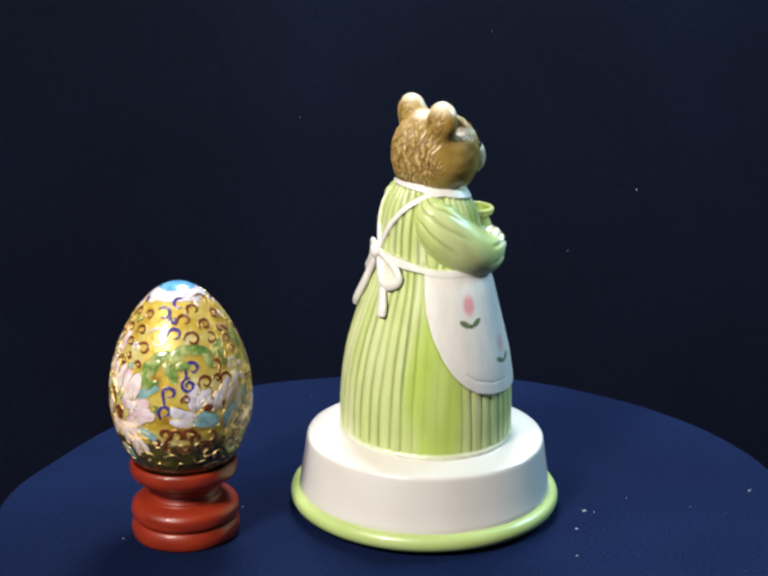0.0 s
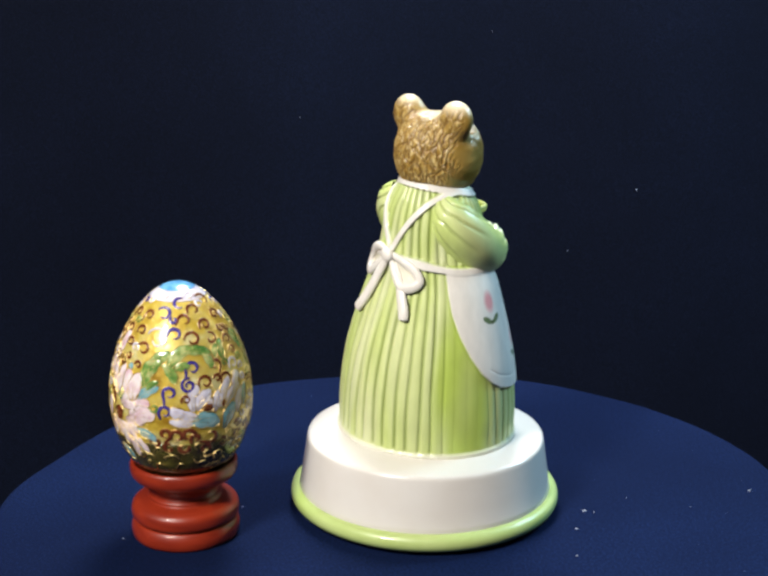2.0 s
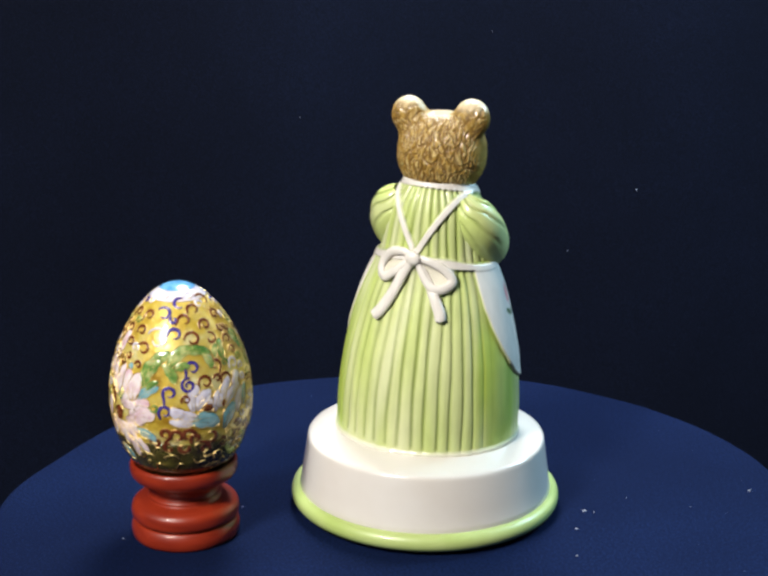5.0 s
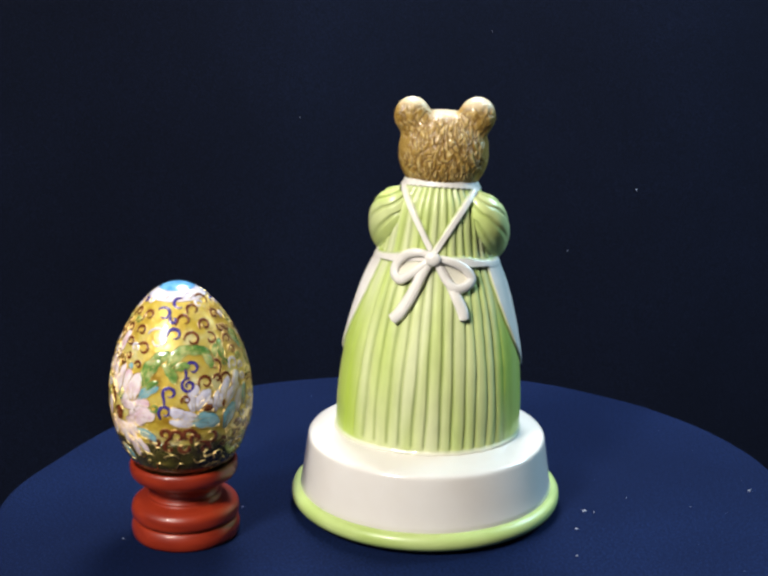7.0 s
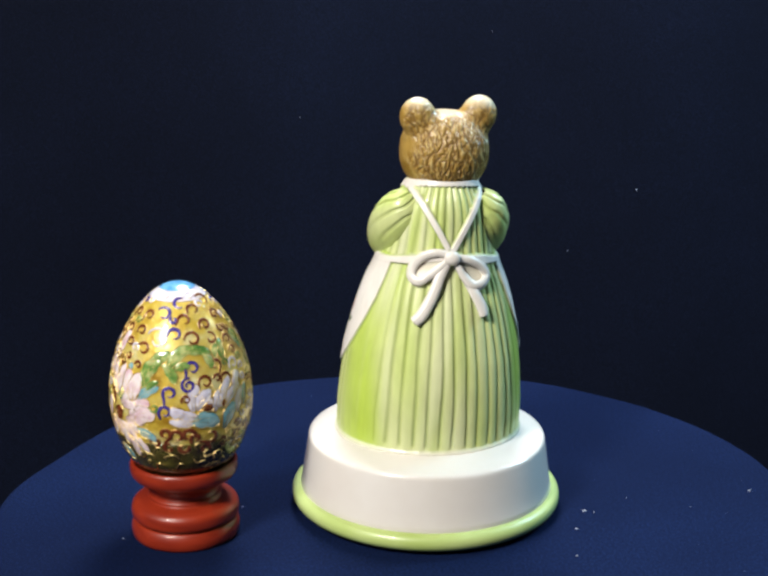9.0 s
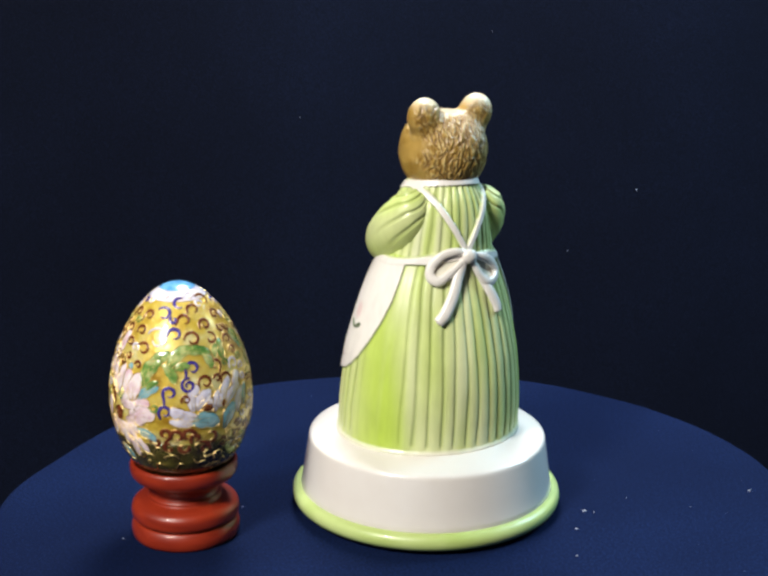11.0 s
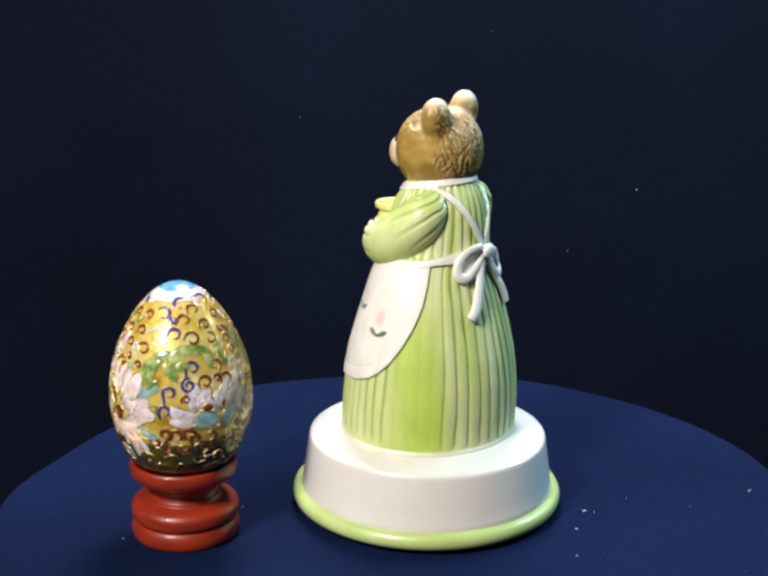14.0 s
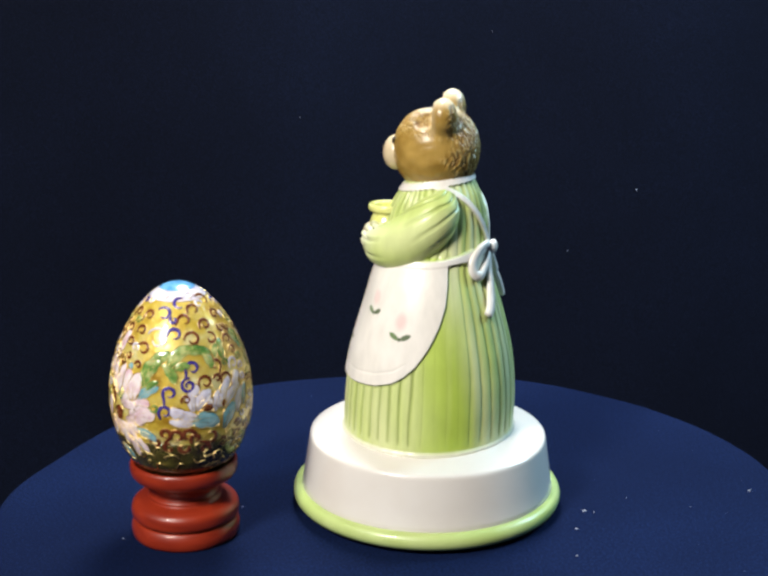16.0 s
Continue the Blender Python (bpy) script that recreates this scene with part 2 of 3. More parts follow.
        vs += [c + Vector((q, 0, 0)), c + Vector((0, 0, q * 0.6)), c - Vector((q, 0, 0)), c - Vector((0, 0, q * 0.6)), c - Vector((0, q * 0.6, 0)), c + Vector((0, 1.2, 0))]
        fs += [(k, k + 1, k + 4), (k + 1, k + 2, k + 4), (k + 2, k + 3, k + 4), (k + 3, k, k + 4), (k + 1, k, k + 5), (k + 2, k + 1, k + 5), (k + 3, k + 2, k + 5), (k, k + 3, k + 5)]
    ob = mesh_object("lint", [v * MM for v in vs], fs, [LINT])
    tagged(ob, "tiny pale specks of lint on the blue cloth", "lint", kind="stuff")


EGG_X, EGG_Y = -78.4, -28.0
TABLE_AT, TABLE_R = (-4.5 * MM, -7.0 * MM, 0.0), 138.0
build_room()
build_table()
build_lint()


# ---------------------------------------------------------------- the bear figurine
BODY_Z = [24, 31, 39.5, 48.3, 57, 65.7, 74.3, 81, 86, 91, 99.4, 104.4, 107.7, 110.9, 112.6, 115]
BODY_W = [31, 31.2, 31.1, 30.3, 29.2, 27.3, 25.0, 22.7, 20.4, 18.2, 16.6, 15.7, 14.7, 12.8, 11.4, 10.6]
BODY_F = [28.5, 28.5, 28.3, 27.6, 26.0, 23.7, 21.3, 19.7, 17.9, 17, 16, 14.6, 12.9, 10.2, 9.5, 9]
BODY_B = [28.5, 28.9, 29.0, 28.4, 27.0, 24.7, 22.0, 19.6, 18.0, 17.6, 17.0, 16.2, 15.2, 13.8, 12.6, 11.4]


def soft_curve(z, xs, ys):
    k = np.interp(z, xs, ys)
    return (k + np.interp(z - 1.5, xs, ys) + np.interp(z + 1.5, xs, ys)) / 3


def body_point(a, z, out=0.0):
    """A point on the dress: a is the angle round from the middle of the back, z the height, both arrays."""
    w, f, b = soft_curve(z, BODY_Z, BODY_W), soft_curve(z, BODY_Z, BODY_F), soft_curve(z, BODY_Z, BODY_B)
    d = np.where(np.cos(a) > 0, b, f)
    return np.stack([(w + out) * np.sin(a), -(d + out) * np.cos(a), z + 0 * a], -1)


def near_line(u, v, line):
    """Distance of the points (u, v) to a polyline."""
    best = np.full(u.shape, 1e9)
    for (x0, y0), (x1, y1) in zip(line[:-1], line[1:]):
        dx, dy = x1 - x0, y1 - y0
        t = np.clip(((u - x0) * dx + (v - y0) * dy) / (dx * dx + dy * dy + 1e-9), 0, 1)
        best = np.minimum(best, np.hypot(u - x0 - t * dx, v - y0 - t * dy))
    return best


def ease(x, lo, hi):
    t = np.clip((x - lo) / (hi - lo), 0, 1)
    return t * t * (3 - 2 * t)


def blotch(u, v, seed):
    """Smooth uneven field, about -1 to 1."""
    r = np.random.RandomState(seed)
    s = np.zeros(u.shape)
    for k in range(7):
        fx, fy, ph = r.uniform(0.1, 0.5), r.uniform(0.03, 0.16), r.uniform(0, 6.28)
        s += np.sin(u * fx * r.choice([-1, 1]) + v * fy + ph)
    return s / 4


CREAM_GREEN, MID_GREEN, DEEP_GREEN = np.array([0.65, 0.67, 0.37]), np.array([0.45, 0.565, 0.115]), np.array([0.135, 0.185, 0.010])
WHITE, PINK, LEAF = np.array([0.76, 0.71, 0.665]), np.array([0.72, 0.20, 0.24]), np.array([0.045, 0.085, 0.02])


def blend(c, to, f):
    return c + (to - c) * f[..., None]


def waist(a):
    return 88.0 + 3.2 * np.maximum(np.cos(a), 0) ** 2


def dress():
    na, nz = 960, 330
    a = np.linspace(-np.pi, np.pi, na, endpoint=False)
    z = np.linspace(23.5, 115, nz)
    A, Z = np.meshgrid(a, z)
    deg = np.degrees(np.abs(A))
    R = np.hypot(*np.moveaxis(body_point(A, Z), -1, 0)[:2])
    U = A * 26.0
    # pleats
    n = np.where(Z > 90, 36, 46)
    wob = 0.04 * np.sin(Z * 0.09 + A * 9) + 0.025 * np.sin(Z * 0.21 + A * 17 + 1) + 0.05 * np.sin(A * 5 + 2) + 0.04 * np.sin(A * 23) + 0.55 + 0.45 * ease(-np.degrees(A), 10, 47)
    ph = (A * n / (2 * np.pi) + wob) % 1.0
    dist = np.minimum(ph, 1 - ph) * (2 * np.pi / n) * R
    strength = np.interp(np.degrees(np.abs(A - 0.09)), [0, 49, 55, 82, 91, 180], [1, 1, 0.14, 0.08, 0.85, 0.9])
    strength = np.where(Z > 88, np.maximum(strength, 0.8), strength) * (0.86 + 0.14 * np.sin(np.floor(A * n / (2 * np.pi) + wob) * 12.9))
    groove = np.exp(-(dist / 0.42) ** 2) * strength
    groove *= ease(Z, 29.5, 31.5)
    bulge = 0.35 * np.cos(ph * 2 * np.pi) * -strength
    out = -0.40 * groove + 0.3 * bulge
    low = Z - 0.035 * R * np.sin(A)
    # dress colour
    panel = np.interp(np.degrees(np.abs(A - 0.06)), [0, 36, 62, 80, 92], [0, 0, 1, 1, 0]) * (Z < 90)
    g = 0.36 + 0.22 * blotch(U, Z, 3) + 0.5 * panel + 0.15 * ease(Z, 90, 96)
    col = blend(np.broadcast_to(CREAM_GREEN, Z.shape + (3,)).copy(), MID_GREEN, np.clip(g, 0, 1))
    wash = np.clip(0.38 * blotch(U * 1.6, Z * 0.7, 21) + 0.25 * ease(Z, 52, 78) * ease(deg, 20, 50), 0, 0.6)
    col = blend(col, np.array([0.72, 0.71, 0.52]), wash * (1 - ease(deg, 58, 66)))
    col = blend(col, np.array([0.41, 0.55, 0.055]), 0.6 * panel * np.clip(0.45 + 0.6 * blotch(U, Z, 31), 0, 1))
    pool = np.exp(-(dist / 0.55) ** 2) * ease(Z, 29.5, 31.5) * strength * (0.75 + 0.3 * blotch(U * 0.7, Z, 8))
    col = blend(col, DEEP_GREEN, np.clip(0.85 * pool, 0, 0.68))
    col = blend(col, WHITE, 0.75 * (1 - ease(low, 28.7, 30.2)))
    out = out + 0.6 * (1 - ease(low, 28.8, 29.6))
    # apron
    edge_a = [59.5, 60, 62.5, 68.5, 76.5, 84.5, 92, 100, 114, 133, 180]
    edge_z = [91, 82, 76, 69, 62, 56.5, 53, 50.5, 48.5, 47.5, 47]
    line = [(radians(x) * 26.0, y) for x, y in zip(edge_a, edge_z)]
    d = near_line(np.abs(U), Z, line)
    inside = (deg > 59.5) & (Z > np.interp(deg, edge_a, edge_z)) & (Z < waist(A))
    sd = np.where(inside, d, -d)
    k = ease(sd, -0.25, 0.25)
    hem = np.exp(-((near_line(np.abs(U), Z, [(x, y + 4.2) for x, y in line if x > 1.6 * 26]) - 0) / 0.35) ** 2) * inside
    out = out * (1 - k) + k * (0.85 - 0.14 * hem)
    white = np.broadcast_to(WHITE, Z.shape + (3,))
    col = blend(col, white, k)
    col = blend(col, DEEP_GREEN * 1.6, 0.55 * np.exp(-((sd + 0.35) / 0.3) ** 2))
    # painted tulips on the apron
    for fa, fz, tone, size in ((100, 72.0, 0.75, 1.0), (131, 58.0, 0.45, 0.9), (-98, 65.0, 0.28, 0.86), (-128, 71.2, 0.24, 0.78), (-162, 59.0, 0.3, 0.8)):
        u, v = (A - radians(fa)) * 26.0 / size, (Z - fz) / size
        far = np.clip(1.15 - np.hypot(u / 2.9, (v - 6.3) / 3.5), 0, 1)
        col = blend(col, PINK, np.clip(far * 1.6, 0, 1) * tone * k)
        for side in (-1, 1):
            uu, vv = (u * side - 2.5) * 0.91 + (v - 0.8) * 0.42, -(u * side - 2.5) * 0.42 + (v - 0.8) * 0.91
            col = blend(col, LEAF * (1.5 - 0.5 * side * (size < 0.9)), ease(1.12 - np.hypot(uu / 2.3, vv / 0.95), 0, 0.22) * 0.92 * k)
        col = blend(col, LEAF * 0.8, ease(1.1 - np.hypot(u / 0.7, (v + 0.1) / 0.7), 0, 0.25) * k)
    # waist band
    wb = np.abs(Z - waist(A)) * (1 + 0 * A)
    k = ease(1.05 + 0.55 * np.exp(-((deg - 36) / 12) ** 2) - wb, -0.2, 0.25)
    out = out * (1 - k) + k * 1.05
    col = blend(col, white, k)
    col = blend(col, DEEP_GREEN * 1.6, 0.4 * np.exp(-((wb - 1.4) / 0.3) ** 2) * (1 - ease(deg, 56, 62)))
    # crossed straps on the back
    for side in (-1, 1):
        x0 = [(0.2, 92.5), (side * 4.4 + 0.1, 100.5), (side * 9.4, 109.0), (side * 12.4, 113.5)]
        P = body_point(A, Z)
        d = near_line(P[..., 0], Z, x0) + 50 * (np.cos(A) < -0.1)
        k = ease(1.05 - d, -0.15, 0.3)
        out = out * (1 - k) + k * 0.95
        col = blend(col, white, k)
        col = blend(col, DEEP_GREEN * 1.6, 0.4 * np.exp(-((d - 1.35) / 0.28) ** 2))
    # collar
    cz = np.abs(Z - 112.4 - 2.2 * np.cos(A))
    k = ease(1.25 + 0.1 * np.sin(A * 40) - cz, -0.2, 0.3)
    out = out * (1 - k) + k * 0.75
    col = blend(col, white, k)
    v = body_point(A, Z, out).reshape(-1, 3)
    return v, [tuple(q) for q in grid_faces(nz, na)], np.clip(col.reshape(-1, 3), 0, 1)


def arm(side):
    path = [(10.6, -6.5, 110.2), (13.4, -5.2, 105.6), (14.6, -1.2, 99.6), (13.5, 6.5, 93.2), (10.0, 14.2, 91.6), (4.5, 18.6, 93.4)]
    rad = [2.8, 6.6, 8.5, 8.9, 7.3, 4.4]
    c = fine([(*p, r) for p, r in zip(path, rad)], 0.3)
    pts, r = c[:, :3] * np.array([side, 1, 1]), c[:, 3]
    t = np.gradient(pts, axis=0)
    t /= np.linalg.norm(t, axis=1)[:, None]
    n, m = len(pts), 120
    k = np.linspace(0, 2 * np.pi, m, endpoint=False)
    v, col = [], []
    for i in range(n):
        s = np.cross(t[i], (0, 0, 1.0))
        s /= np.linalg.norm(s)
        u = np.cross(s, t[i])
        f = i / (n - 1)
        gather = 1.0 * max(0, (f - 0.66) / 0.34)
        amp = 0.5 * (max(0, 1 - f / 0.45)) ** 0.7 + gather
        ph = np.sin(k * 9 + 1.2 * np.sin(f * 5) + side)
        g = np.clip(-ph, 0, 1) ** 3
        rr = r[i] - amp * 1.5 * g
        v.append(pts[i] + rr[:, None] * (np.cos(k)[:, None] * s + np.sin(k)[:, None] * u))
        base = np.broadcast_to(MID_GREEN, (m, 3)) * 0.65 + CREAM_GREEN * 0.35
        cc = blend(base, CREAM_GREEN, np.clip(0.45 * np.sin(k * 2 + f * 4) + 0.1, 0, 1))
        cc = blend(cc, DEEP_GREEN, np.clip(g * (amp - 0.75 * gather) * 1.25, 0, 0.6))
        col.append(blend(cc, WHITE, np.full(m, 0.75 * max(0, (f - 0.72) / 0.28))))
    v = np.array(v).reshape(-1, 3)
    f = [tuple(q) if side > 0 else tuple(q[::-1]) for q in grid_faces(n, m)]
    f.append(tuple(range((n - 1) * m, n * m)) if side > 0 else tuple(range(n * m - 1, (n - 1) * m - 1, -1)))
    return v, f, np.array(col).reshape(-1, 3)


def ball(c, r, nu=96, nv=64, shape=None):
    th = np.linspace(0.02, np.pi - 0.02, nv)
    ph = np.linspace(0, 2 * np.pi, nu, endpoint=False)
    T, P = np.meshgrid(th, ph, indexing="ij")
    d = np.stack([np.sin(T) * np.cos(P), np.sin(T) * np.sin(P), -np.cos(T)], -1)
    k = shape(d) if shape else 1.0
    v = (d * np.array(r) * (k[..., None] if shape else 1.0) + np.array(c)).reshape(-1, 3)
    f = [tuple(q) for q in grid_faces(nv, nu)]
    f += [tuple(range(nu - 1, -1, -1)), tuple(range((nv - 1) * nu, nv * nu))]
    return v, f


def bow_point(x, z, up):
    """A point over the back of the skirt: x sideways, z high, up proud of it."""
    x, z = 0.3 + (x - 0.7) * (0.80 if x < 0.7 else 0.92), z - 0.6
    w = soft_curve(z, BODY_Z, BODY_W)
    a = math.asin(max(-0.98, min(0.98, x / w)))
    return body_point(np.array(a), np.array(float(z)), up)


def ribbon_on_back(points, width, lift):
    """A flattened ribbon over the back of the skirt; points are (x, z, extra lift)."""
    p3 = [bow_point(x, z, lift + up) for x, z, up in points]
    return sweep(p3, width, sides=14, flat=0.62, up=lambda c: (c[0] * 0.9, c[1], 0.0), steps=12)


def loop_web(points):
    """The sunk porcelain inside a loop of the bow."""
    ring = fine([bow_point(x, z, 1.2) for x, z, up in points] + [bow_point(points[0][0], points[0][1], 1.2)], 0.5)
    mid = bow_point(*np.mean([(x, z) for x, z, up in points], axis=0), 0.6)
    n = len(ring)
    v = np.concatenate([ring, mid + (ring - mid) * 0.5 - np.array([0, -0.25, 0]), mid[None]])
    f = [tuple(q) for q in grid_faces(2, n)] + [(n + k, n + (k + 1) % n, 2 * n) for k in range(n)]
    return v, f


def smooth_union(a, b, k):
    """Smallest of two fields, rounded over k; a negative k takes the largest."""
    if k < 0:
        return -smooth_union(-a, -b, -k)
    h = np.clip(0.5 + 0.5 * (b - a) / k, 0, 1)
    return b * (1 - h) + a * h - k * h * (1 - h)


def build_figurine(parent):
    vs, fs, cs, ms = [], [], [], []
    count = 0

    def add(v, f, colour, slot):
        nonlocal count
        vs.append(np.asarray(v, float))
        fs.extend([tuple(i + count for i in q) for q in f])
        colour = np.asarray(colour, float)
        cs.append(np.broadcast_to(colour, (len(v), 3)) if colour.ndim == 1 else colour)
        ms.extend([slot] * len(f))
        count += len(v)

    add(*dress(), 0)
    add(*arm(1), 0)
    add(*arm(-1), 0)
    # gathered cuffs round the wrists
    for side in (-1, 1):
        mid, way = np.array([6.4 * side, 17.3, 92.8]), np.array([-0.76 * side, 0.60, 0.25])
        across = np.cross(way, (0, 0, 1.0))
        across /= np.linalg.norm(across)
        over = np.cross(across, way)
        for k in range(13):
            a = 2 * math.pi * k / 13
            at = mid + 5.0 * (math.cos(a) * across + math.sin(a) * over)
            add(*sweep([at - way * 3.2 + (at - mid) * 0.12, at, at + way * 2.2], [0.5, 1.25, 0.8], sides=10), WHITE * 0.3 + CREAM_GREEN * 0.7, 0)
    # bow: knot, loops and tails
    add(*ball((0.3, -19.7, 91.6), (2.6, 1.5, 2.4), 40, 30), WHITE, 0)
    left_loop = [(0.2, 92.8, 0.6), (-4.5, 93.8, 1.0), (-9.5, 92.4, 1.0), (-13.2, 88.8, 0.8), (-13.8, 85.6, 0.7), (-11.2, 84.4, 0.9), (-7.0, 86.8, 1.1), (-2.5, 90.0, 1.0), (0.3, 91.8, 0.6)]
    right_loop = [(1.6, 92.4, 0.6), (6.5, 91.4, 1.0), (11.2, 88.8, 1.0), (13.4, 85.6, 0.8), (11.6, 83.4, 0.8), (8.2, 83.2, 0.9), (5.0, 86.0, 1.1), (2.2, 90.4, 0.9)]
    add(*ribbon_on_back(left_loop, [1.1, 1.35, 1.5, 1.6, 1.7, 1.7, 1.4, 1.2, 1.0], 0.55), WHITE, 0)
    add(*ribbon_on_back(right_loop, [1.1, 1.35, 1.5, 1.6, 1.7, 1.6, 1.3, 1.0], 0.55), WHITE, 0)
    add(*loop_web(left_loop), WHITE * np.array([0.90, 0.90, 0.80]), 0)
    add(*loop_web(right_loop), WHITE * np.array([0.90, 0.90, 0.80]), 0)
    add(*ribbon_on_back([(-0.6, 91.2, 0.5), (-3.6, 86.0, 0.9), (-6.6, 80.0, 0.8), (-10.5, 74.4, 0.7), (-13.3, 71.9, 0.6)], [1.5, 1.75, 1.9, 2.0, 1.9], 0.5), WHITE, 0)
    add(*ribbon_on_back([(3.0, 89.5, 0.3), (6.5, 84.5, 0.3), (9.6, 79.6, 0.7), (11.6, 76.0, 0.7), (12.3, 73.6, 0.6)], [1.3, 1.5, 1.8, 1.9, 1.7], 0.5), WHITE, 0)

    # head, slightly pear-shaped, carved fur at the back, smoother cheeks
    def skull(d):
        return 1 + 0.05 * np.clip(-d[..., 2], 0, 1) - 0.055 * np.clip(d[..., 2], 0, 1) ** 3 + 0.006 * np.sin(d[..., 0] * 23 + 4 * d[..., 2]) * np.sin(d[..., 2] * 19 + 3 * d[..., 1])

    def turned(v, deg=6.0):
        c, d = math.cos(radians(deg)), math.sin(radians(deg))
        return np.stack([v[:, 0] * c - v[:, 1] * d, v[:, 0] * d + v[:, 1] * c, v[:, 2]], -1)

    hc = np.array([0.2, -0.1, 123.2])
    ear_at = [np.array([-0.1 + side * 10.4, -2.9, 134.8 + 0.4 * side]) for side in (-1, 1)]
    ear_r = np.array([5.8, 4.5, 6.1])

    # skull and ears flow into one another: walk in from outside to the blended surface
    def head_field(p):
        r = p - hc
        q = r / np.stack([14.6 + 0 * r[..., 1], np.where(r[..., 1] > 0, 14.7, 13.7), 14.5 + 0 * r[..., 1]], -1)
        n = np.linalg.norm(q, axis=-1)
        u = q / n[..., None]
        e = (n - skull(u)) * 14.0
        e = smooth_union(e, p[..., 2] - (hc[2] + 12.7), -1.6)
        for c in ear_at:
            e = smooth_union(e, (np.linalg.norm((p - c) / ear_r, axis=-1) - 1) * 5.4, 3.0)
            # the front of each ear is hollowed
            e = smooth_union(e, 4.6 - np.linalg.norm((p - c - np.array([0, 6.0, 0.2])), axis=-1), -1.0)
        return e

    v, f = ball((0, 0, 0), (1, 1, 1), 520, 360)
    u = v / np.linalg.norm(v, axis=-1)[:, None]
    far = np.full(len(u), 26.0)
    live = np.ones(len(u), bool)
    for _ in range(90):
        e = head_field(hc + u * far[:, None])
        live &= e > 0.01
        far = np.where(live, far - np.clip(e * 0.8, 0.02, 0.4), far)
    v = hc + u * far[:, None]
    d = (v - hc) / 14
    near = np.min([np.linalg.norm((v - c) / ear_r, axis=-1) for c in ear_at], axis=0)
    ear = 1 - ease(near, 1.05, 1.45)
    col = np.zeros((len(v), 3))
    col[:, 0] = ease(d[:, 1] + 0.10 * np.sin(d[:, 2] * 9), -0.60, -0.22) * (1 - 0.8 * ease(d[:, 2], 0.25, 0.6)) * 0.95
    col[:, 0] = np.maximum(col[:, 0] * (1 - ear), ear * 0.95 * ease((v[:, 1] + 2.9) / 4, -0.75, -0.25))
    # green channel: cream ear tips, plus painted white highlights on ear tops and crown
    col[:, 1] = ear * (0.85 * ease((v[:, 2] - 134.8) / 6, 0.3, 0.95) + 0.3 * ease((v[:, 1] + 2.9) / 4, 0.2, 0.8))
    col[:, 1] = np.maximum(col[:, 1], 0.8 * (1 - ear) * ease(d[:, 2], 0.80, 0.92))
    # strokes of the carving tool: short, mostly upright, fanned out below the ears
    furry = (1 - col[:, 0]) * (1 - ease(d[:, 2], 0.84, 0.92) * (1 - ear)) * (1 - ease(col[:, 1], 0.3, 0.7))
    lon, cut = np.arctan2(v[:, 0] - hc[0], hc[1] - v[:, 1]) * 13.5, np.zeros(len(v))
    rng = random.Random(8)
    for i in range(16):
        for j in range(57):
            x, z = -42 + (j + 0.5 * (i % 2) + rng.uniform(-0.4, 0.4)) * 1.5, 111.5 + i * 1.75 + rng.uniform(-0.5, 0.5)
            tilt = rng.gauss(0, 0.42) + (0.03 * x if z > 126 else 0.0)
            half, wide, deep = rng.uniform(0.9, 1.9), rng.uniform(0.24, 0.40), rng.uniform(0.6, 1.0)
            here = np.nonzero((np.abs(lon - x) < 2.6) & (np.abs(v[:, 2] - z) < 2.6))[0]
            bend = rng.uniform(-0.16, 0.16)
            along = (lon[here] - x) * math.sin(tilt) + (v[here, 2] - z) * math.cos(tilt)
            aside = (lon[here] - x) * math.cos(tilt) - (v[here, 2] - z) * math.sin(tilt) - bend * along ** 2
            cut[here] = np.maximum(cut[here], deep * np.exp(-(aside / wide) ** 2) * ease(half + 0.3 - np.abs(along), 0, 0.6))
    cut *= furry
    v = hc + (v - hc) * (1 - 0.030 * cut)[:, None]
    col[:, 2] = 0.92 * cut
    add(turned(v), f, col, 1)
    for side in (-1, 1):
        v, f = ball((side * 4.6 + 0.3, 13.7, 125.4), (1.1, 0.8, 1.3), 20, 14)
        add(turned(v), f, (0.01, 0.008, 0.006), 0)
    v, f = ball((0.3, 13.7, 120.9), (5.3, 4.4, 5.8), 60, 40)
    add(turned(v), f, (1.0, 0.7, 0), 1)
    v, f = ball((0.3, 17.2, 122.4), (1.9, 1.2, 1.4), 24, 16)
    add(turned(v), f, (0.03, 0.018, 0.01), 0)
    # paws and the pot between them
    for side in (-1, 1):
        add(*ball((side * 2.6 + 0.2, 21.3, 94.0), (3.2, 2.6, 3.2), 36, 24), (0.5, 0.31, 0.14), 2)
    prof = fine([(3.6, 92.0), (5.6, 94.5), (6.1, 97.5), (5.3, 99.8), (5.2, 100.8), (6.5, 101.6), (6.7, 103.2), (6.0, 103.7), (5.2, 103.0), (4.4, 100.0), (0.05, 99.0)], 0.3)
    a = np.linspace(0, 2 * np.pi, 64, endpoint=False)
    v = np.stack([prof[:, 0][:, None] * np.cos(a) - 2.0, prof[:, 0][:, None] * np.sin(a) + 15.6, np.repeat(prof[:, 1][:, None], 64, 1)], -1).reshape(-1, 3)
    add(v, [tuple(q) for q in grid_faces(len(prof), 64)], (0.6, 0.6, 0.2), 3)

    v = np.concatenate(vs)
    # the casting leans a little to one side
    lean = radians(2.0)
    z = v[:, 2] - 25.0
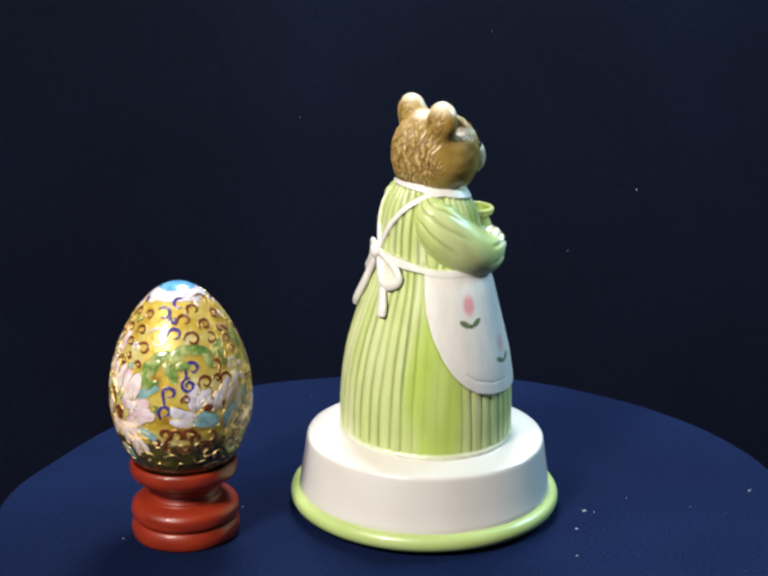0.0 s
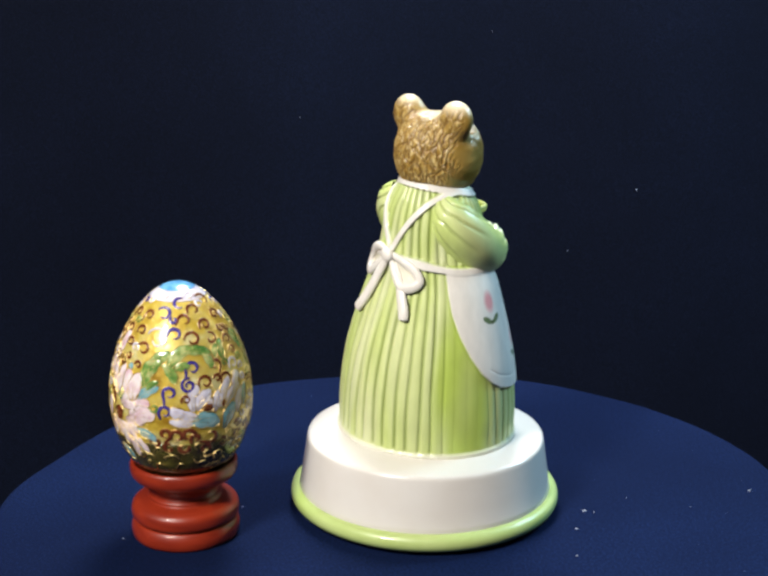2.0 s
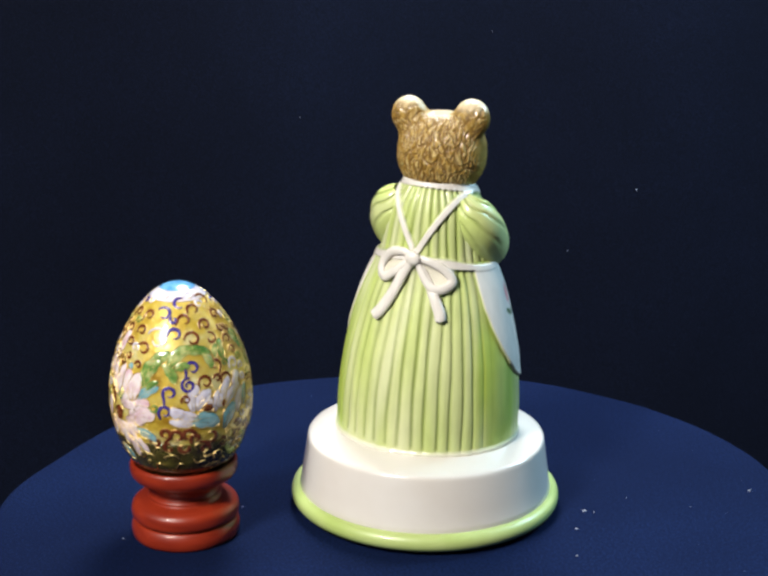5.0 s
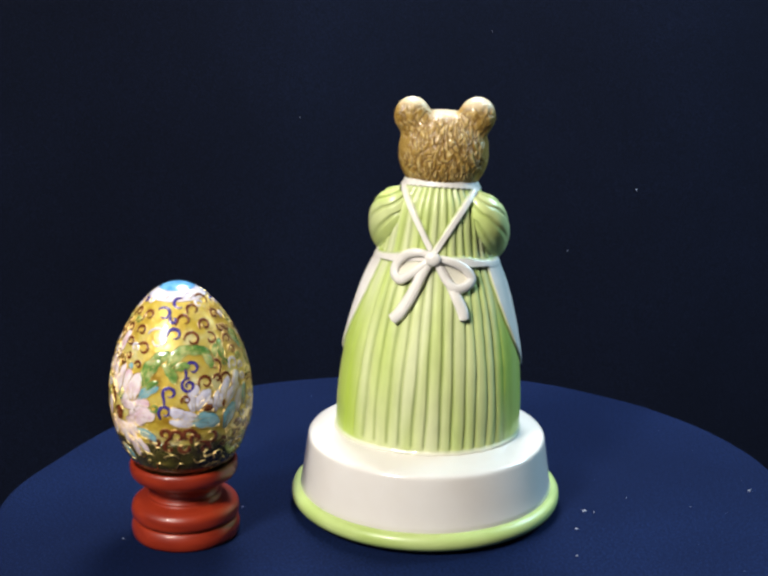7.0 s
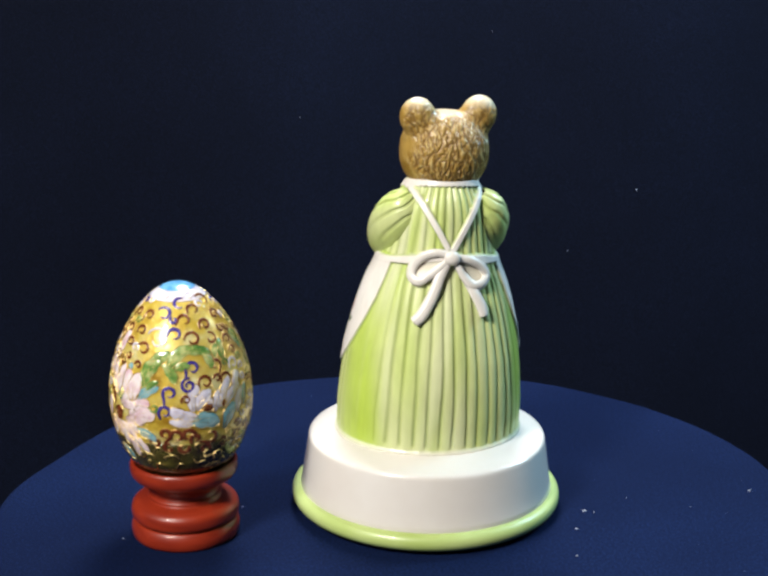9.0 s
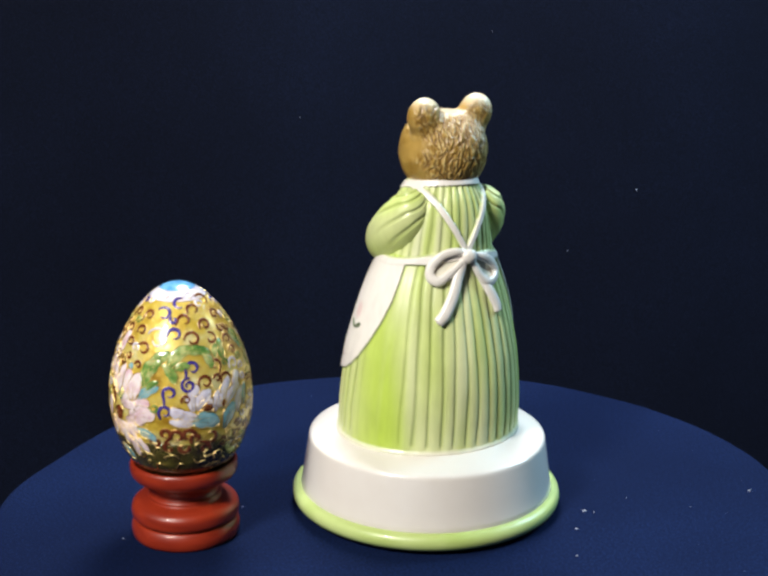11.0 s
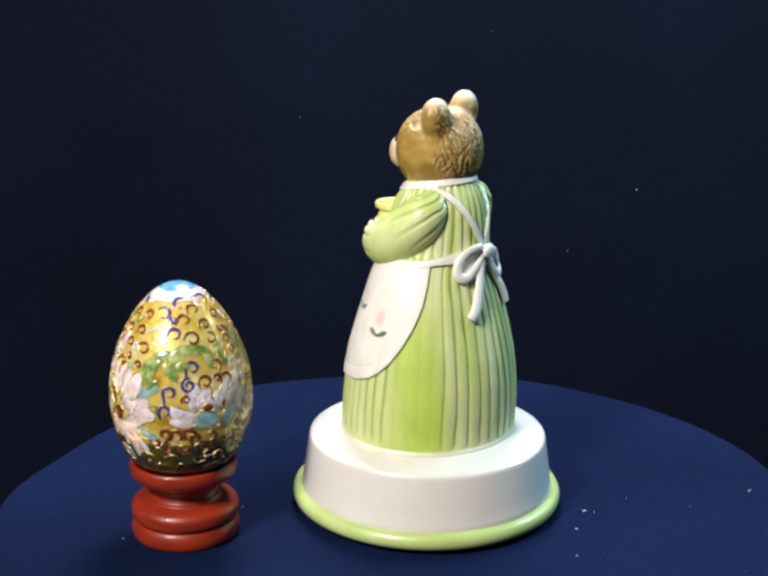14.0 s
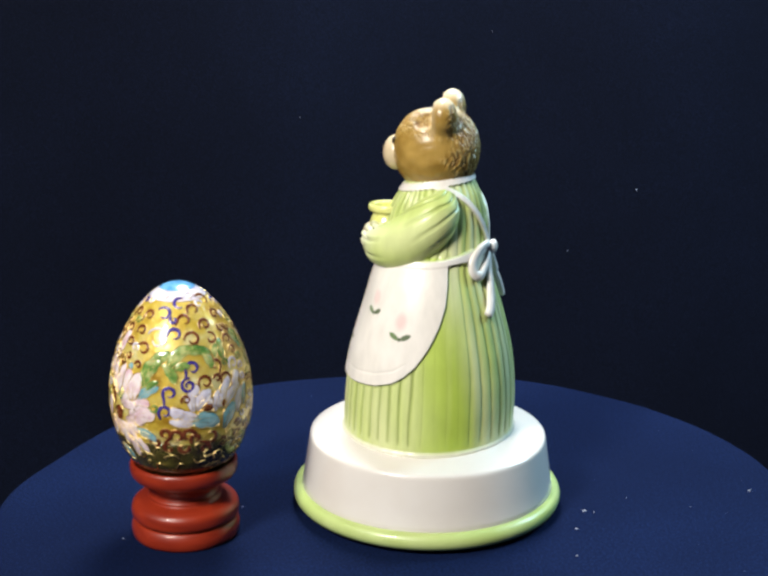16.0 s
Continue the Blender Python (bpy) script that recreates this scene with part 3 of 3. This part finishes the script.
    v = np.stack([v[:, 0] * math.cos(lean) + z * math.sin(lean) + 0.1, v[:, 1] - 0.004 * z, 25.0 + z * math.cos(lean) - v[:, 0] * math.sin(lean)], -1)
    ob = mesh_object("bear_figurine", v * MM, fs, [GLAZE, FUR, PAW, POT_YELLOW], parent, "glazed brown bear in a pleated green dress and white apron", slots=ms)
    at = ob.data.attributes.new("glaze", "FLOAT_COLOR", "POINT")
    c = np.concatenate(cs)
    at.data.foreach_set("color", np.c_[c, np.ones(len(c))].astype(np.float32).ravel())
    return ob


def build_music_box():
    box = tagged(new("music_box"), "porcelain music box with a turning bear figurine on a white drum", "music box")
    lathe("drum", [(42.0, 5.0), (43.2, 7.4), (42.7, 9.3), (42.0, 14), (41.1, 20), (40.5, 23.8), (40.3, 24.9), (39.9, 25.5), (39.2, 25.82), (38.2, 26.02), (34, 27.2), (30, 28.2), (20, 28.8), (0.02, 28.8)], PORCELAIN, box,
          "white glazed porcelain drum", segs=192, smooth_curve=False)
    ring = [(43.05 + 3.0 * math.cos(a), 4.5 + 3.0 * math.sin(a)) for a in np.linspace(radians(115), radians(-160), 22)]
    lathe("rim", ring[::-1], RIM_GREEN, box, "rounded light green glazed rim", segs=192, smooth_curve=False)
    lathe("turning_foot", [(29, 0.0), (29.5, 0.6), (29.5, 5.2), (28, 5.4)], FOOT_MAT, box, "dark turning foot under the rim", segs=96, smooth_curve=False)
    build_figurine(box)
    return box


MUSIC_BOX = build_music_box()


# ---------------------------------------------------------------- the egg on its stand
def build_stand():
    stand = tagged(new("egg_stand"), "red lacquered turned wooden egg stand", "egg stand")
    stand.location = (EGG_X * MM, EGG_Y * MM, 0)
    lathe("foot", [(16.2, 0.0), (17.1, 0.4), (17.6, 2.0), (17.6, 3.8), (17.0, 5.4), (16.2, 6.1), (13, 6.3)], RED_WOOD, stand, segs=96)
    lathe("collar", [(14, 6.0), (16.3, 6.5), (17.3, 7.6), (17.5, 9.2), (17.3, 10.7), (16.5, 11.8), (15.0, 12.6), (13.0, 13.1), (11.9, 13.4), (12.0, 14.2), (11.3, 14.9)], RED_WOOD, stand, segs=96)
    lathe("neck", [(11.3, 14.3), (10.7, 15.3), (10.7, 16.4), (11.4, 17.8), (13.0, 19.4)], RED_WOOD, stand, segs=96)
    lathe("cup", [(11.6, 18.0), (13.4, 19.3), (15.8, 20.4), (17.1, 21.9), (17.5, 24.0), (17.2, 25.7), (16.5, 26.2), (15.8, 25.8), (14.4, 24.2), (9, 21.2), (0.05, 20.0)], RED_WOOD, stand, segs=96)
    return stand


build_stand()
GOLD = noisy("gold_enamel_ground", [(0.32, (0.34, 0.19, 0.016)), (0.46, (0.60, 0.42, 0.055)), (0.56, (0.65, 0.52, 0.14)), (0.70, (0.73, 0.69, 0.42))], 0.34, 110, metal=0.25, coat=0.4, bump_mm=0.32, bump_scale=330)
WIRE = material("brass_wire", (0.66, 0.48, 0.19), 0.45, 1.0)
ENAMEL = {
    "blue": noisy("blue_enamel", [(0.3, (0.03, 0.02, 0.16)), (0.7, (0.07, 0.05, 0.30))], 0.24, 500, coat=0.45),
    "russet": noisy("russet_enamel", [(0.3, (0.085, 0.018, 0.007)), (0.7, (0.19, 0.05, 0.017))], 0.24, 500, coat=0.45),
    "lilac": noisy("lilac_enamel", [(0.3, (0.50, 0.46, 0.60)), (0.7, (0.74, 0.70, 0.76))], 0.24, 350, coat=0.45),
    "green": noisy("green_enamel", [(0.32, (0.05, 0.14, 0.03)), (0.48, (0.16, 0.27, 0.06)), (0.66, (0.44, 0.48, 0.20))], 0.24, 350, coat=0.45),
    "teal": noisy("teal_enamel", [(0.3, (0.08, 0.26, 0.32)), (0.7, (0.34, 0.50, 0.52))], 0.24, 300, coat=0.45),
    "pink": noisy("pink_enamel", [(0.3, (0.58, 0.36, 0.43)), (0.5, (0.72, 0.58, 0.61)), (0.7, (0.78, 0.72, 0.71))], 0.24, 300, coat=0.45),
    # olive is kept near black: the stand's dark reflection is in its colour
    "olive": noisy("olive_enamel_dark_reflection", [(0.3, (0.035, 0.022, 0.006)), (0.6, (0.07, 0.06, 0.012)), (0.8, (0.20, 0.16, 0.03))], 0.24, 300, coat=0.45),
    "sky": noisy("sky_blue_enamel", [(0.3, (0.05, 0.22, 0.48)), (0.7, (0.18, 0.42, 0.66))], 0.24, 300, coat=0.45),
}
EGG_Z0, EGG_Z1, EGG_R = 20.5, 85.4, 22.6


def egg_radius(z):
    s = np.clip((np.asarray(z, float) - EGG_Z0) / (EGG_Z1 - EGG_Z0), 0, 1)
    x = 2 * s - 1
    return EGG_R * np.sqrt(np.clip(1 - x * x, 0, 1)) * (1 - 0.17 * x - 0.03 * x * x) / 1.008 * (1 + 0.12 * np.clip((-x - 0.45) / 0.5, 0, 1) ** 1.5)


EGG_FACE = math.atan2(-459 - EGG_Y, 0 - EGG_X)


def on_egg(lon, z, s, t, h):
    """The point s mm sideways and t mm up along the shell from (lon degrees, z mm), h mm proud of it."""
    a = EGG_FACE + radians(lon)
    r0 = float(egg_radius(z))
    slope = (float(egg_radius(z + 0.3)) - float(egg_radius(z - 0.3))) / 0.6
    k = 1 / math.hypot(1, slope)
    side = Vector((-math.sin(a), math.cos(a), 0))
    out = Vector((math.cos(a), math.sin(a), 0))
    p = out * (r0 + t * slope * k) + side * s + Vector((0, 0, z + t * k))
    zz = min(max(p.z, EGG_Z0 + 0.4), EGG_Z1 - 0.15)
    b = math.atan2(p.y, p.x)
    rr = float(egg_radius(zz))
    sl = (float(egg_radius(zz + 0.1)) - float(egg_radius(zz - 0.1))) / 0.2
    q = 1 / math.hypot(1, sl)
    n = Vector((math.cos(b) * q, math.sin(b) * q, -sl * q))
    return Vector((rr * math.cos(b), rr * math.sin(b), zz)) + n * h, n


def shell_tube(bm, line, widths, height, sides=6):
    """A raised line on the shell: line is a list of (lon, z, s, t)."""
    pts = [on_egg(*q, 0.0) for q in line]
    rings = []
    for i, (p, n) in enumerate(pts):
        d = (pts[min(i + 1, len(pts) - 1)][0] - pts[max(i - 1, 0)][0])
        if d.length < 1e-6:
            d = Vector((0, 0, 1))
        d.normalize()
        w = d.cross(n).normalized()
        ring = []
        for k in range(sides):
            a = math.pi * k / (sides - 1)
            ring.append(bm.verts.new((p + w * widths[i] * math.cos(a) + n * (height * math.sin(a) - 0.05)) * MM))
        rings.append(ring)
    for a, b in zip(rings[:-1], rings[1:]):
        for k in range(sides - 1):
            bm.faces.new((a[k], a[k + 1], b[k + 1], b[k]))
    bm.faces.new(rings[0][::-1])
    bm.faces.new(rings[-1])


def hook(lon, z, size, start, sweep_by, tail=0.0, steps=30):
    """A curl round (lon, z): from the angle start it winds in by sweep_by degrees; tail leads into it, in radii."""
    line, sgn = [], 1 if sweep_by > 0 else -1
    a0 = radians(start)
    k = int(steps * 0.25) if tail else 0
    for i in range(k):
        u = 1 - i / k
        out, back = 1.0 + 0.30 * u * u * tail, -tail * u * sgn
        line.append((lon, z, size * (out * math.cos(a0) - back * math.sin(a0)), size * (out * math.sin(a0) + back * math.cos(a0))))
    for i in range(steps - k + 1):
        u = i / (steps - k)
        a, r = a0 + radians(sweep_by * 1.22) * u, size * (1 - 0.66 * u * min(1.15, abs(sweep_by) / 300))
        line.append((lon, z, r * math.cos(a), r * math.sin(a)))
    return line


def scroll(egg, tone, lon, z, size, start, sweep_by, tail):
    line = hook(lon, z, size, start, sweep_by, tail)
    n = len(line)
    full = {"blue": 0.42, "russet": 0.36 if z > 47 else 0.62}.get(tone, 0.32)
    wide = [0.17 + full * math.sin(math.pi * min(1, (i + 2) / n * 1.02)) ** 0.7 for i in range(n)]
    bm = bmesh.new()
    shell_tube(bm, line, wide, 0.26)
    ob = part("scroll", bm, ENAMEL[tone], egg)
    bm = bmesh.new()
    for hand in (-1, 1):
        edge = []
        for i, (lo, zz, s, t) in enumerate(line):
            j, k = line[min(i + 1, n - 1)], line[max(i - 1, 0)]
            dx, dy = j[2] - k[2], j[3] - k[3]
            d = math.hypot(dx, dy) + 1e-9
            edge.append((lo, zz, s - dy / d * wide[i] * hand, t + dx / d * wide[i] * hand))
        shell_tube(bm, edge, [0.06] * n, 0.24, 4)
    part("wire", bm, WIRE, ob, "thin brass wire")


def petal(egg, name, tone, lon, z, length, width, turn, lift=0.0):
    c, d = math.cos(radians(turn)), math.sin(radians(turn))

    def place(u, v):
        w = width / 2 * (1 + 0.10 * math.cos(5 * math.pi * u)) * (math.sin(math.pi * min(1, u * 0.93 + 0.05)) ** 0.75) * (0.85 + 0.3 * u)
        x, y = (u - 0.5) * length, v * w + 0.10 * length * math.sin(math.pi * u)
        return x * c - y * d, x * d + y * c

    bm = bmesh.new()
    nu, nv = 14, 7
    g = []
    for i in range(nu + 1):
        row = []
        for j in range(nv):
            u, v = i / nu, 2 * j / (nv - 1) - 1
            h = (0.24 + lift) * (1 - v ** 4) * min(1, 6 * u, 6 * (1 - u)) - 0.04
            row.append(bm.verts.new(on_egg(lon, z, *place(u, v), h)[0] * MM))
        g.append(row)
    for i in range(nu):
        for j in range(nv - 1):
            bm.faces.new((g[i][j], g[i + 1][j], g[i + 1][j + 1], g[i][j + 1]))
    ob = part(name, bm, ENAMEL[tone], egg)
    bm = bmesh.new()
    loop = [(lon, z, *place(i / 16, 1.0)) for i in range(17)] + [(lon, z, *place(1 - i / 16, -1.0)) for i in range(1, 17)]
    shell_tube(bm, loop, [0.085] * len(loop), 0.30 + lift, 4)
    if length > 3.4:
        for v in (-0.35, 0.25) if width > 2.8 else (0.0,):
            shell_tube(bm, [(lon, z, *place(0.08 + 0.55 * i / 8, v * i / 8)) for i in range(9)], [0.07] * 9, 0.36 + lift, 4)
    part("wire", bm, WIRE, ob, "thin brass wire")


BLUE = [(-21.6, 78.3, 1.82, 150, -240, 0), (3.2, 80.8, 1.67, 60, 200, 0), (-5.3, 72.8, 1.67, 170, -230, 0.6), (83.5, 79.2, 1.52, 160, -200, 0.3), (10.5, 63.2, 1.67, 190, -280, 1.2),
        (6.1, 58.2, 1.82, 80, 420, 0), (-9.4, 56.0, 1.67, 200, -270, 1.6), (-13.1, 50.1, 1.67, -150, -280, 0.5), (105.8, 80.6, 0.91, 180, -180, 0)]
RUSSET_TOP = [(-44.4, 77.5, 1.36, 180, -260, 1.4), (-70.4, 77.5, 1.21, 170, -300, 1.6), (-67.4, 73.0, 1.21, 200, -320, 1), (-47.0, 73.2, 1.36, 190, -300, 0.3), (-57.5, 69.4, 1.21, 180, -300, 0.5),
              (-83.1, 69.5, 1.21, 180, -200, 1), (7.4, 76.6, 1.52, 170, -220, 1.0), (14.0, 71.3, 1.97, 180, -290, 0), (34.8, 70.8, 1.52, 100, -250, 0), (33.4, 74.8, 1.52, 180, -330, 0.6),
              (-37.7, 68.4, 1.52, 130, -250, 0.8)]
RUSSET_SIDE = [(56.2, 76.7, 1.36, 0, 330, 0.5), (54.1, 72.9, 1.06, 150, 270, 0.5), (52.7, 80.9, 1.67, 110, -150, 0.6), (23.9, 79.1, 1.52, 180, -220, 0.5), (97.9, 71.9, 1.06, 90, -200, 0.5),
               (32.5, 63.2, 1.36, -30, 260, 1.5), (20.6, 58.6, 1.82, -150, -300, 0), (40.7, 58.5, 1.52, 180, -200, 0.6), (-70.8, 64.6, 1.36, 170, -240, 1.2), (55.9, 69.3, 1.21, 160, -260, 0.8)]
RUSSET_LOW = [(-14.1, 42.7, 1.52, -60, 300, 1), (-4.5, 42.0, 1.67, 180, -250, 0.5), (4.4, 42.2, 1.67, 0, 250, 0.5), (-11.9, 37.9, 1.21, 90, 250, 0.4), (0.2, 37.8, 1.36, 0, -250, 0.5),
              (10.3, 41.0, 1.21, 200, -250, 0.8), (22.6, 41.1, 1.82, -120, 200, 1), (35.2, 38.0, 1.21, 90, -220, 0.5), (19.1, 36.8, 1.21, 0, 220, 0.5), (-22.8, 39.4, 1.21, 150, -250, 0.5)]
LILAC = [(-32.9, 82.6, 1.36, 190, -200, 0), (-23.5, 71.5, 2.88, 160, -270, 0), (52.5, 62.1, 1.52, 180, -280, 0.6), (51.7, 58.3, 1.21, 0, 260, 0.5), (27.2, 82.7, 1.21, 180, -250, 0.3),
         (-60.5, 81.1, 1.06, 160, -260, 0.4), (38.4, 80.3, 1.06, 20, 240, 0.3)]
GLINTS = [(-29.6, 33.5, 1.36, 150, -120, 1), (-20.8, 36.8, 0.91, 170, -150, 0.6), (-8.8, 33.6, 1.36, 130, -100, 1), (12.5, 37.8, 0.91, 60, 150, 0.8), (32.2, 33.8, 1.06, 150, -150, 0.6),
          (13.1, 33.3, 1.06, -60, -100, 1), (24.2, 32.5, 1.21, 120, -110, 0.6), (-39.1, 34.7, 0.91, 180, -160, 0.5), (42.0, 40.8, 1.06, 170, -260, 0.4), (51.1, 38.2, 0.91, 170, -260, 0.4),
          (41.1, 38.2, 0.91, 170, -260, 0.4), (50.5, 35.8, 0.76, 170, -260, 0.4)]
LEAVES = [(-28.2, 61.3, 8.3, 3.0, 80), (-17.0, 65.9, 7.3, 2.7, 18), (-0.7, 66.3, 8.8, 3.0, 42), (16.2, 67.3, 8.3, 2.4, -8), (25.8, 64.5, 4.5, 2.1, -60),
          (-9.9, 61.7, 6.1, 2.4, -55), (-21.9, 63.4, 5.3, 2.1, 60), (1.6, 63.5, 4.5, 2.1, 10), (70.4, 68.0, 7.6, 3.6, -62), (43.6, 67.1, 6.1, 2.4, 85),
          (80.7, 64.5, 6.1, 2.7, -75), (78.5, 60.7, 5.5, 2.4, -80), (36.2, 67.2, 3.9, 1.8, 70), (-24.2, 57.8, 4.5, 1.8, 40)]
TEALS = [(-27.4, 55.4, 7.3, 2.4, 35), (-47.7, 62.7, 1.8, 1.7, 0), (17.5, 45.9, 9.1, 4.1, -8), (41.9, 46.7, 8.3, 3.6, 55), (-30.6, 41.6, 7.6, 2.4, -25),
         (-56.7, 33.7, 5.8, 2.3, -50), (60.1, 51.7, 6.1, 2.4, 75)]
PINKS = [(-60.3, 58.3, 9.1, 3.9, 95), (-42.1, 57.3, 8.3, 5.2, 88), (-33.4, 48.9, 7.9, 6.1, 30), (-46.3, 51.6, 5.5, 3.6, 20), (-52.5, 41.4, 7.6, 3.9, -45),
         (-42.2, 37.5, 7.0, 3.3, -55), (-64.9, 42.4, 6.1, 3.6, -70), (-71.2, 48.2, 6.1, 2.7, 90), (-67.1, 68.2, 8.5, 3.0, 78), (-75.7, 61.3, 6.1, 2.7, 95),
         (-41.9, 44.8, 5.8, 3.3, -20)]
PALES = [(14.4, 53.8, 7.0, 4.5, 65), (3.0, 48.8, 8.5, 3.6, 172), (27.5, 52.5, 5.5, 3.9, 110), (42.5, 53.8, 8.8, 3.9, 52), (53.4, 50.6, 7.3, 3.0, 65),
         (34.2, 52.3, 4.5, 2.7, 90), (-3.6, 50.2, 4.5, 2.7, 150), (51.6, 56.7, 5.5, 2.4, 60)]
HEARTS = [(-63.7, 51.9, 3.6, 1.8, 90), (-56.7, 47.3, 4.5, 3.0, 70), (20.7, 50.6, 3.3, 2.1, 0), (34.9, 51.1, 2.4, 1.2, 80)]


def build_egg():
    egg = tagged(new("cloisonne_egg"), "gold cloisonne enamel egg with flowers and curling scrolls", "decorative egg")
    egg.location = (EGG_X * MM, EGG_Y * MM, 0)
    x = -np.cos(np.linspace(0, np.pi, 120))
    z = EGG_Z0 + (x + 1) / 2 * (EGG_Z1 - EGG_Z0)
    lathe("shell", list(zip(egg_radius(z) + 0.001, z)), GOLD, egg, "gold enamel ground", segs=160, smooth_curve=False)
    zc = np.linspace(83.9, EGG_Z1, 16)
    lathe("cap", list(zip(egg_radius(zc) + 0.12, zc + 0.06)), ENAMEL["sky"], egg, "sky blue enamel cap", segs=96, smooth_curve=False)
    # pale ring: lilac enamel, and part of the overhead lamp's highlight painted in
    zl = np.linspace(81.4, 83.95, 12)
    lathe("collar", list(zip(egg_radius(zl) + 0.07, zl)), ENAMEL["lilac"], egg, "pale ring below the cap, lilac enamel with painted lamp highlight", segs=96, smooth_curve=False)
    # added band that paints the dark reflection low on the shell
    zb = np.linspace(EGG_Z0 + 0.4, 39.0, 18)
    lathe("band", list(zip(egg_radius(zb) + 0.08, zb)), ENAMEL["olive"], egg, "olive band round the foot, dark reflection of the stand painted in", segs=128, smooth_curve=False)
    for turn in (0, 180):
        for tone, rows in (("blue", BLUE), ("russet", RUSSET_TOP), ("russet", RUSSET_SIDE), ("russet", RUSSET_LOW), ("lilac", LILAC)):
            for lon, zz, size, start, by, tail in rows:
                scroll(egg, tone, lon + turn, zz, size * 1.32, start, by, tail)
        for name, tone, rows in (("leaf", "green", LEAVES), ("leaf", "teal", TEALS), ("petal", "pink", PINKS), ("petal", "lilac", PALES), ("flower_heart", "russet", HEARTS)):
            for i, (lon, zz, length, width, ang) in enumerate(rows):
                lift = 0.012 * (i % 8) + (0.10 if name == "flower_heart" else 0.0)
                if name != "petal" or width < 3.2:
                    petal(egg, name, tone, lon + turn, zz, length * 1.25, width * 1.4, ang, lift)
                    continue
                for k in (-1, 1):  # broad petals are two lobes
                    petal(egg, name, tone, lon + turn + k * 4 * math.sin(radians(ang)), zz - k * 1.1 * math.cos(radians(ang)), length * (1.22 - 0.08 * k), width * 0.95, ang - 13 * k, lift + 0.02 * k)
    # smaller scrolls fill the gaps between the motifs
    rng = random.Random(4)
    taken = [(lo, zz, size * 1.32 + 1.2) for lo, zz, size, *_ in BLUE + RUSSET_TOP + RUSSET_SIDE + LILAC] + [(lo, zz, 0.4 * ln + 1.3) for lo, zz, ln, *_ in LEAVES + TEALS + PINKS + PALES]
    for k in range(2500):
        lon, zz = rng.uniform(-90, 90), rng.uniform(38, 82)
        if (zz > 51 or lon > 48) and all(math.hypot(radians(lon - a) * float(egg_radius(zz)), zz - b) > gap for a, b, gap in taken):
            taken.append((lon, zz, 2.7))
            tone = rng.choice(("lilac", "blue", "blue", "russet") if zz > 76 else ("russet", "russet", "russet", "lilac", "green") if zz > 60 else ("russet", "lilac", "green"))
            size, start, by = rng.uniform(1.1, 1.5), rng.choice((0, 150, 180, 200)), rng.choice((-300, -260, 260))
            for turn in (0, 180):
                scroll(egg, tone, lon + turn, zz, size, start, by, 0.6)
    # brass wires: bright pieces round the foot, fine cloud curls between the motifs
    bm = bmesh.new()
    for turn in (0, 180):
        for lon, zz, size, start, by, tail in GLINTS:
            for k in (0, 1):
                line = hook(lon + turn + 7 * k, zz - 2.7 * k, size * (1.5 - 0.5 * k), start + 40 * k, by, tail, steps=12)
                shell_tube(bm, line, [0.24 - 0.08 * k] * len(line), 0.42, 5)
    rng = random.Random(11)
    for i in range(420):
        lon, zz = rng.uniform(-180, 180), rng.uniform(28, 82)
        line = hook(lon, zz, rng.uniform(0.5, 0.9), rng.uniform(0, 360), rng.choice((-260, 260)), 0.6, steps=12)
        shell_tube(bm, line, [0.06] * len(line), 0.15, 4)
    tagged(part("wirework", bm, WIRE, egg, "fine brass cloud wires"), kind="stuff")
    return egg


EGG = build_egg()


# ---------------------------------------------------------------- what turns
def motions():
    rows = []
    tip = pose(0, 0, 0, 0, 0.45, 0)  # the spindle stands a little out of plumb
    for k in range(9):
        t = k * 2.0
        turn = -68.0 + 8.95 * t
        s = t / 16.0
        rows.append((t, tip @ pose((-0.1 + 0.9 * s) * MM, (-0.5 + 1.2 * s) * MM, 0, 0, 0, turn)))
    walk(MUSIC_BOX, rows)


motions()
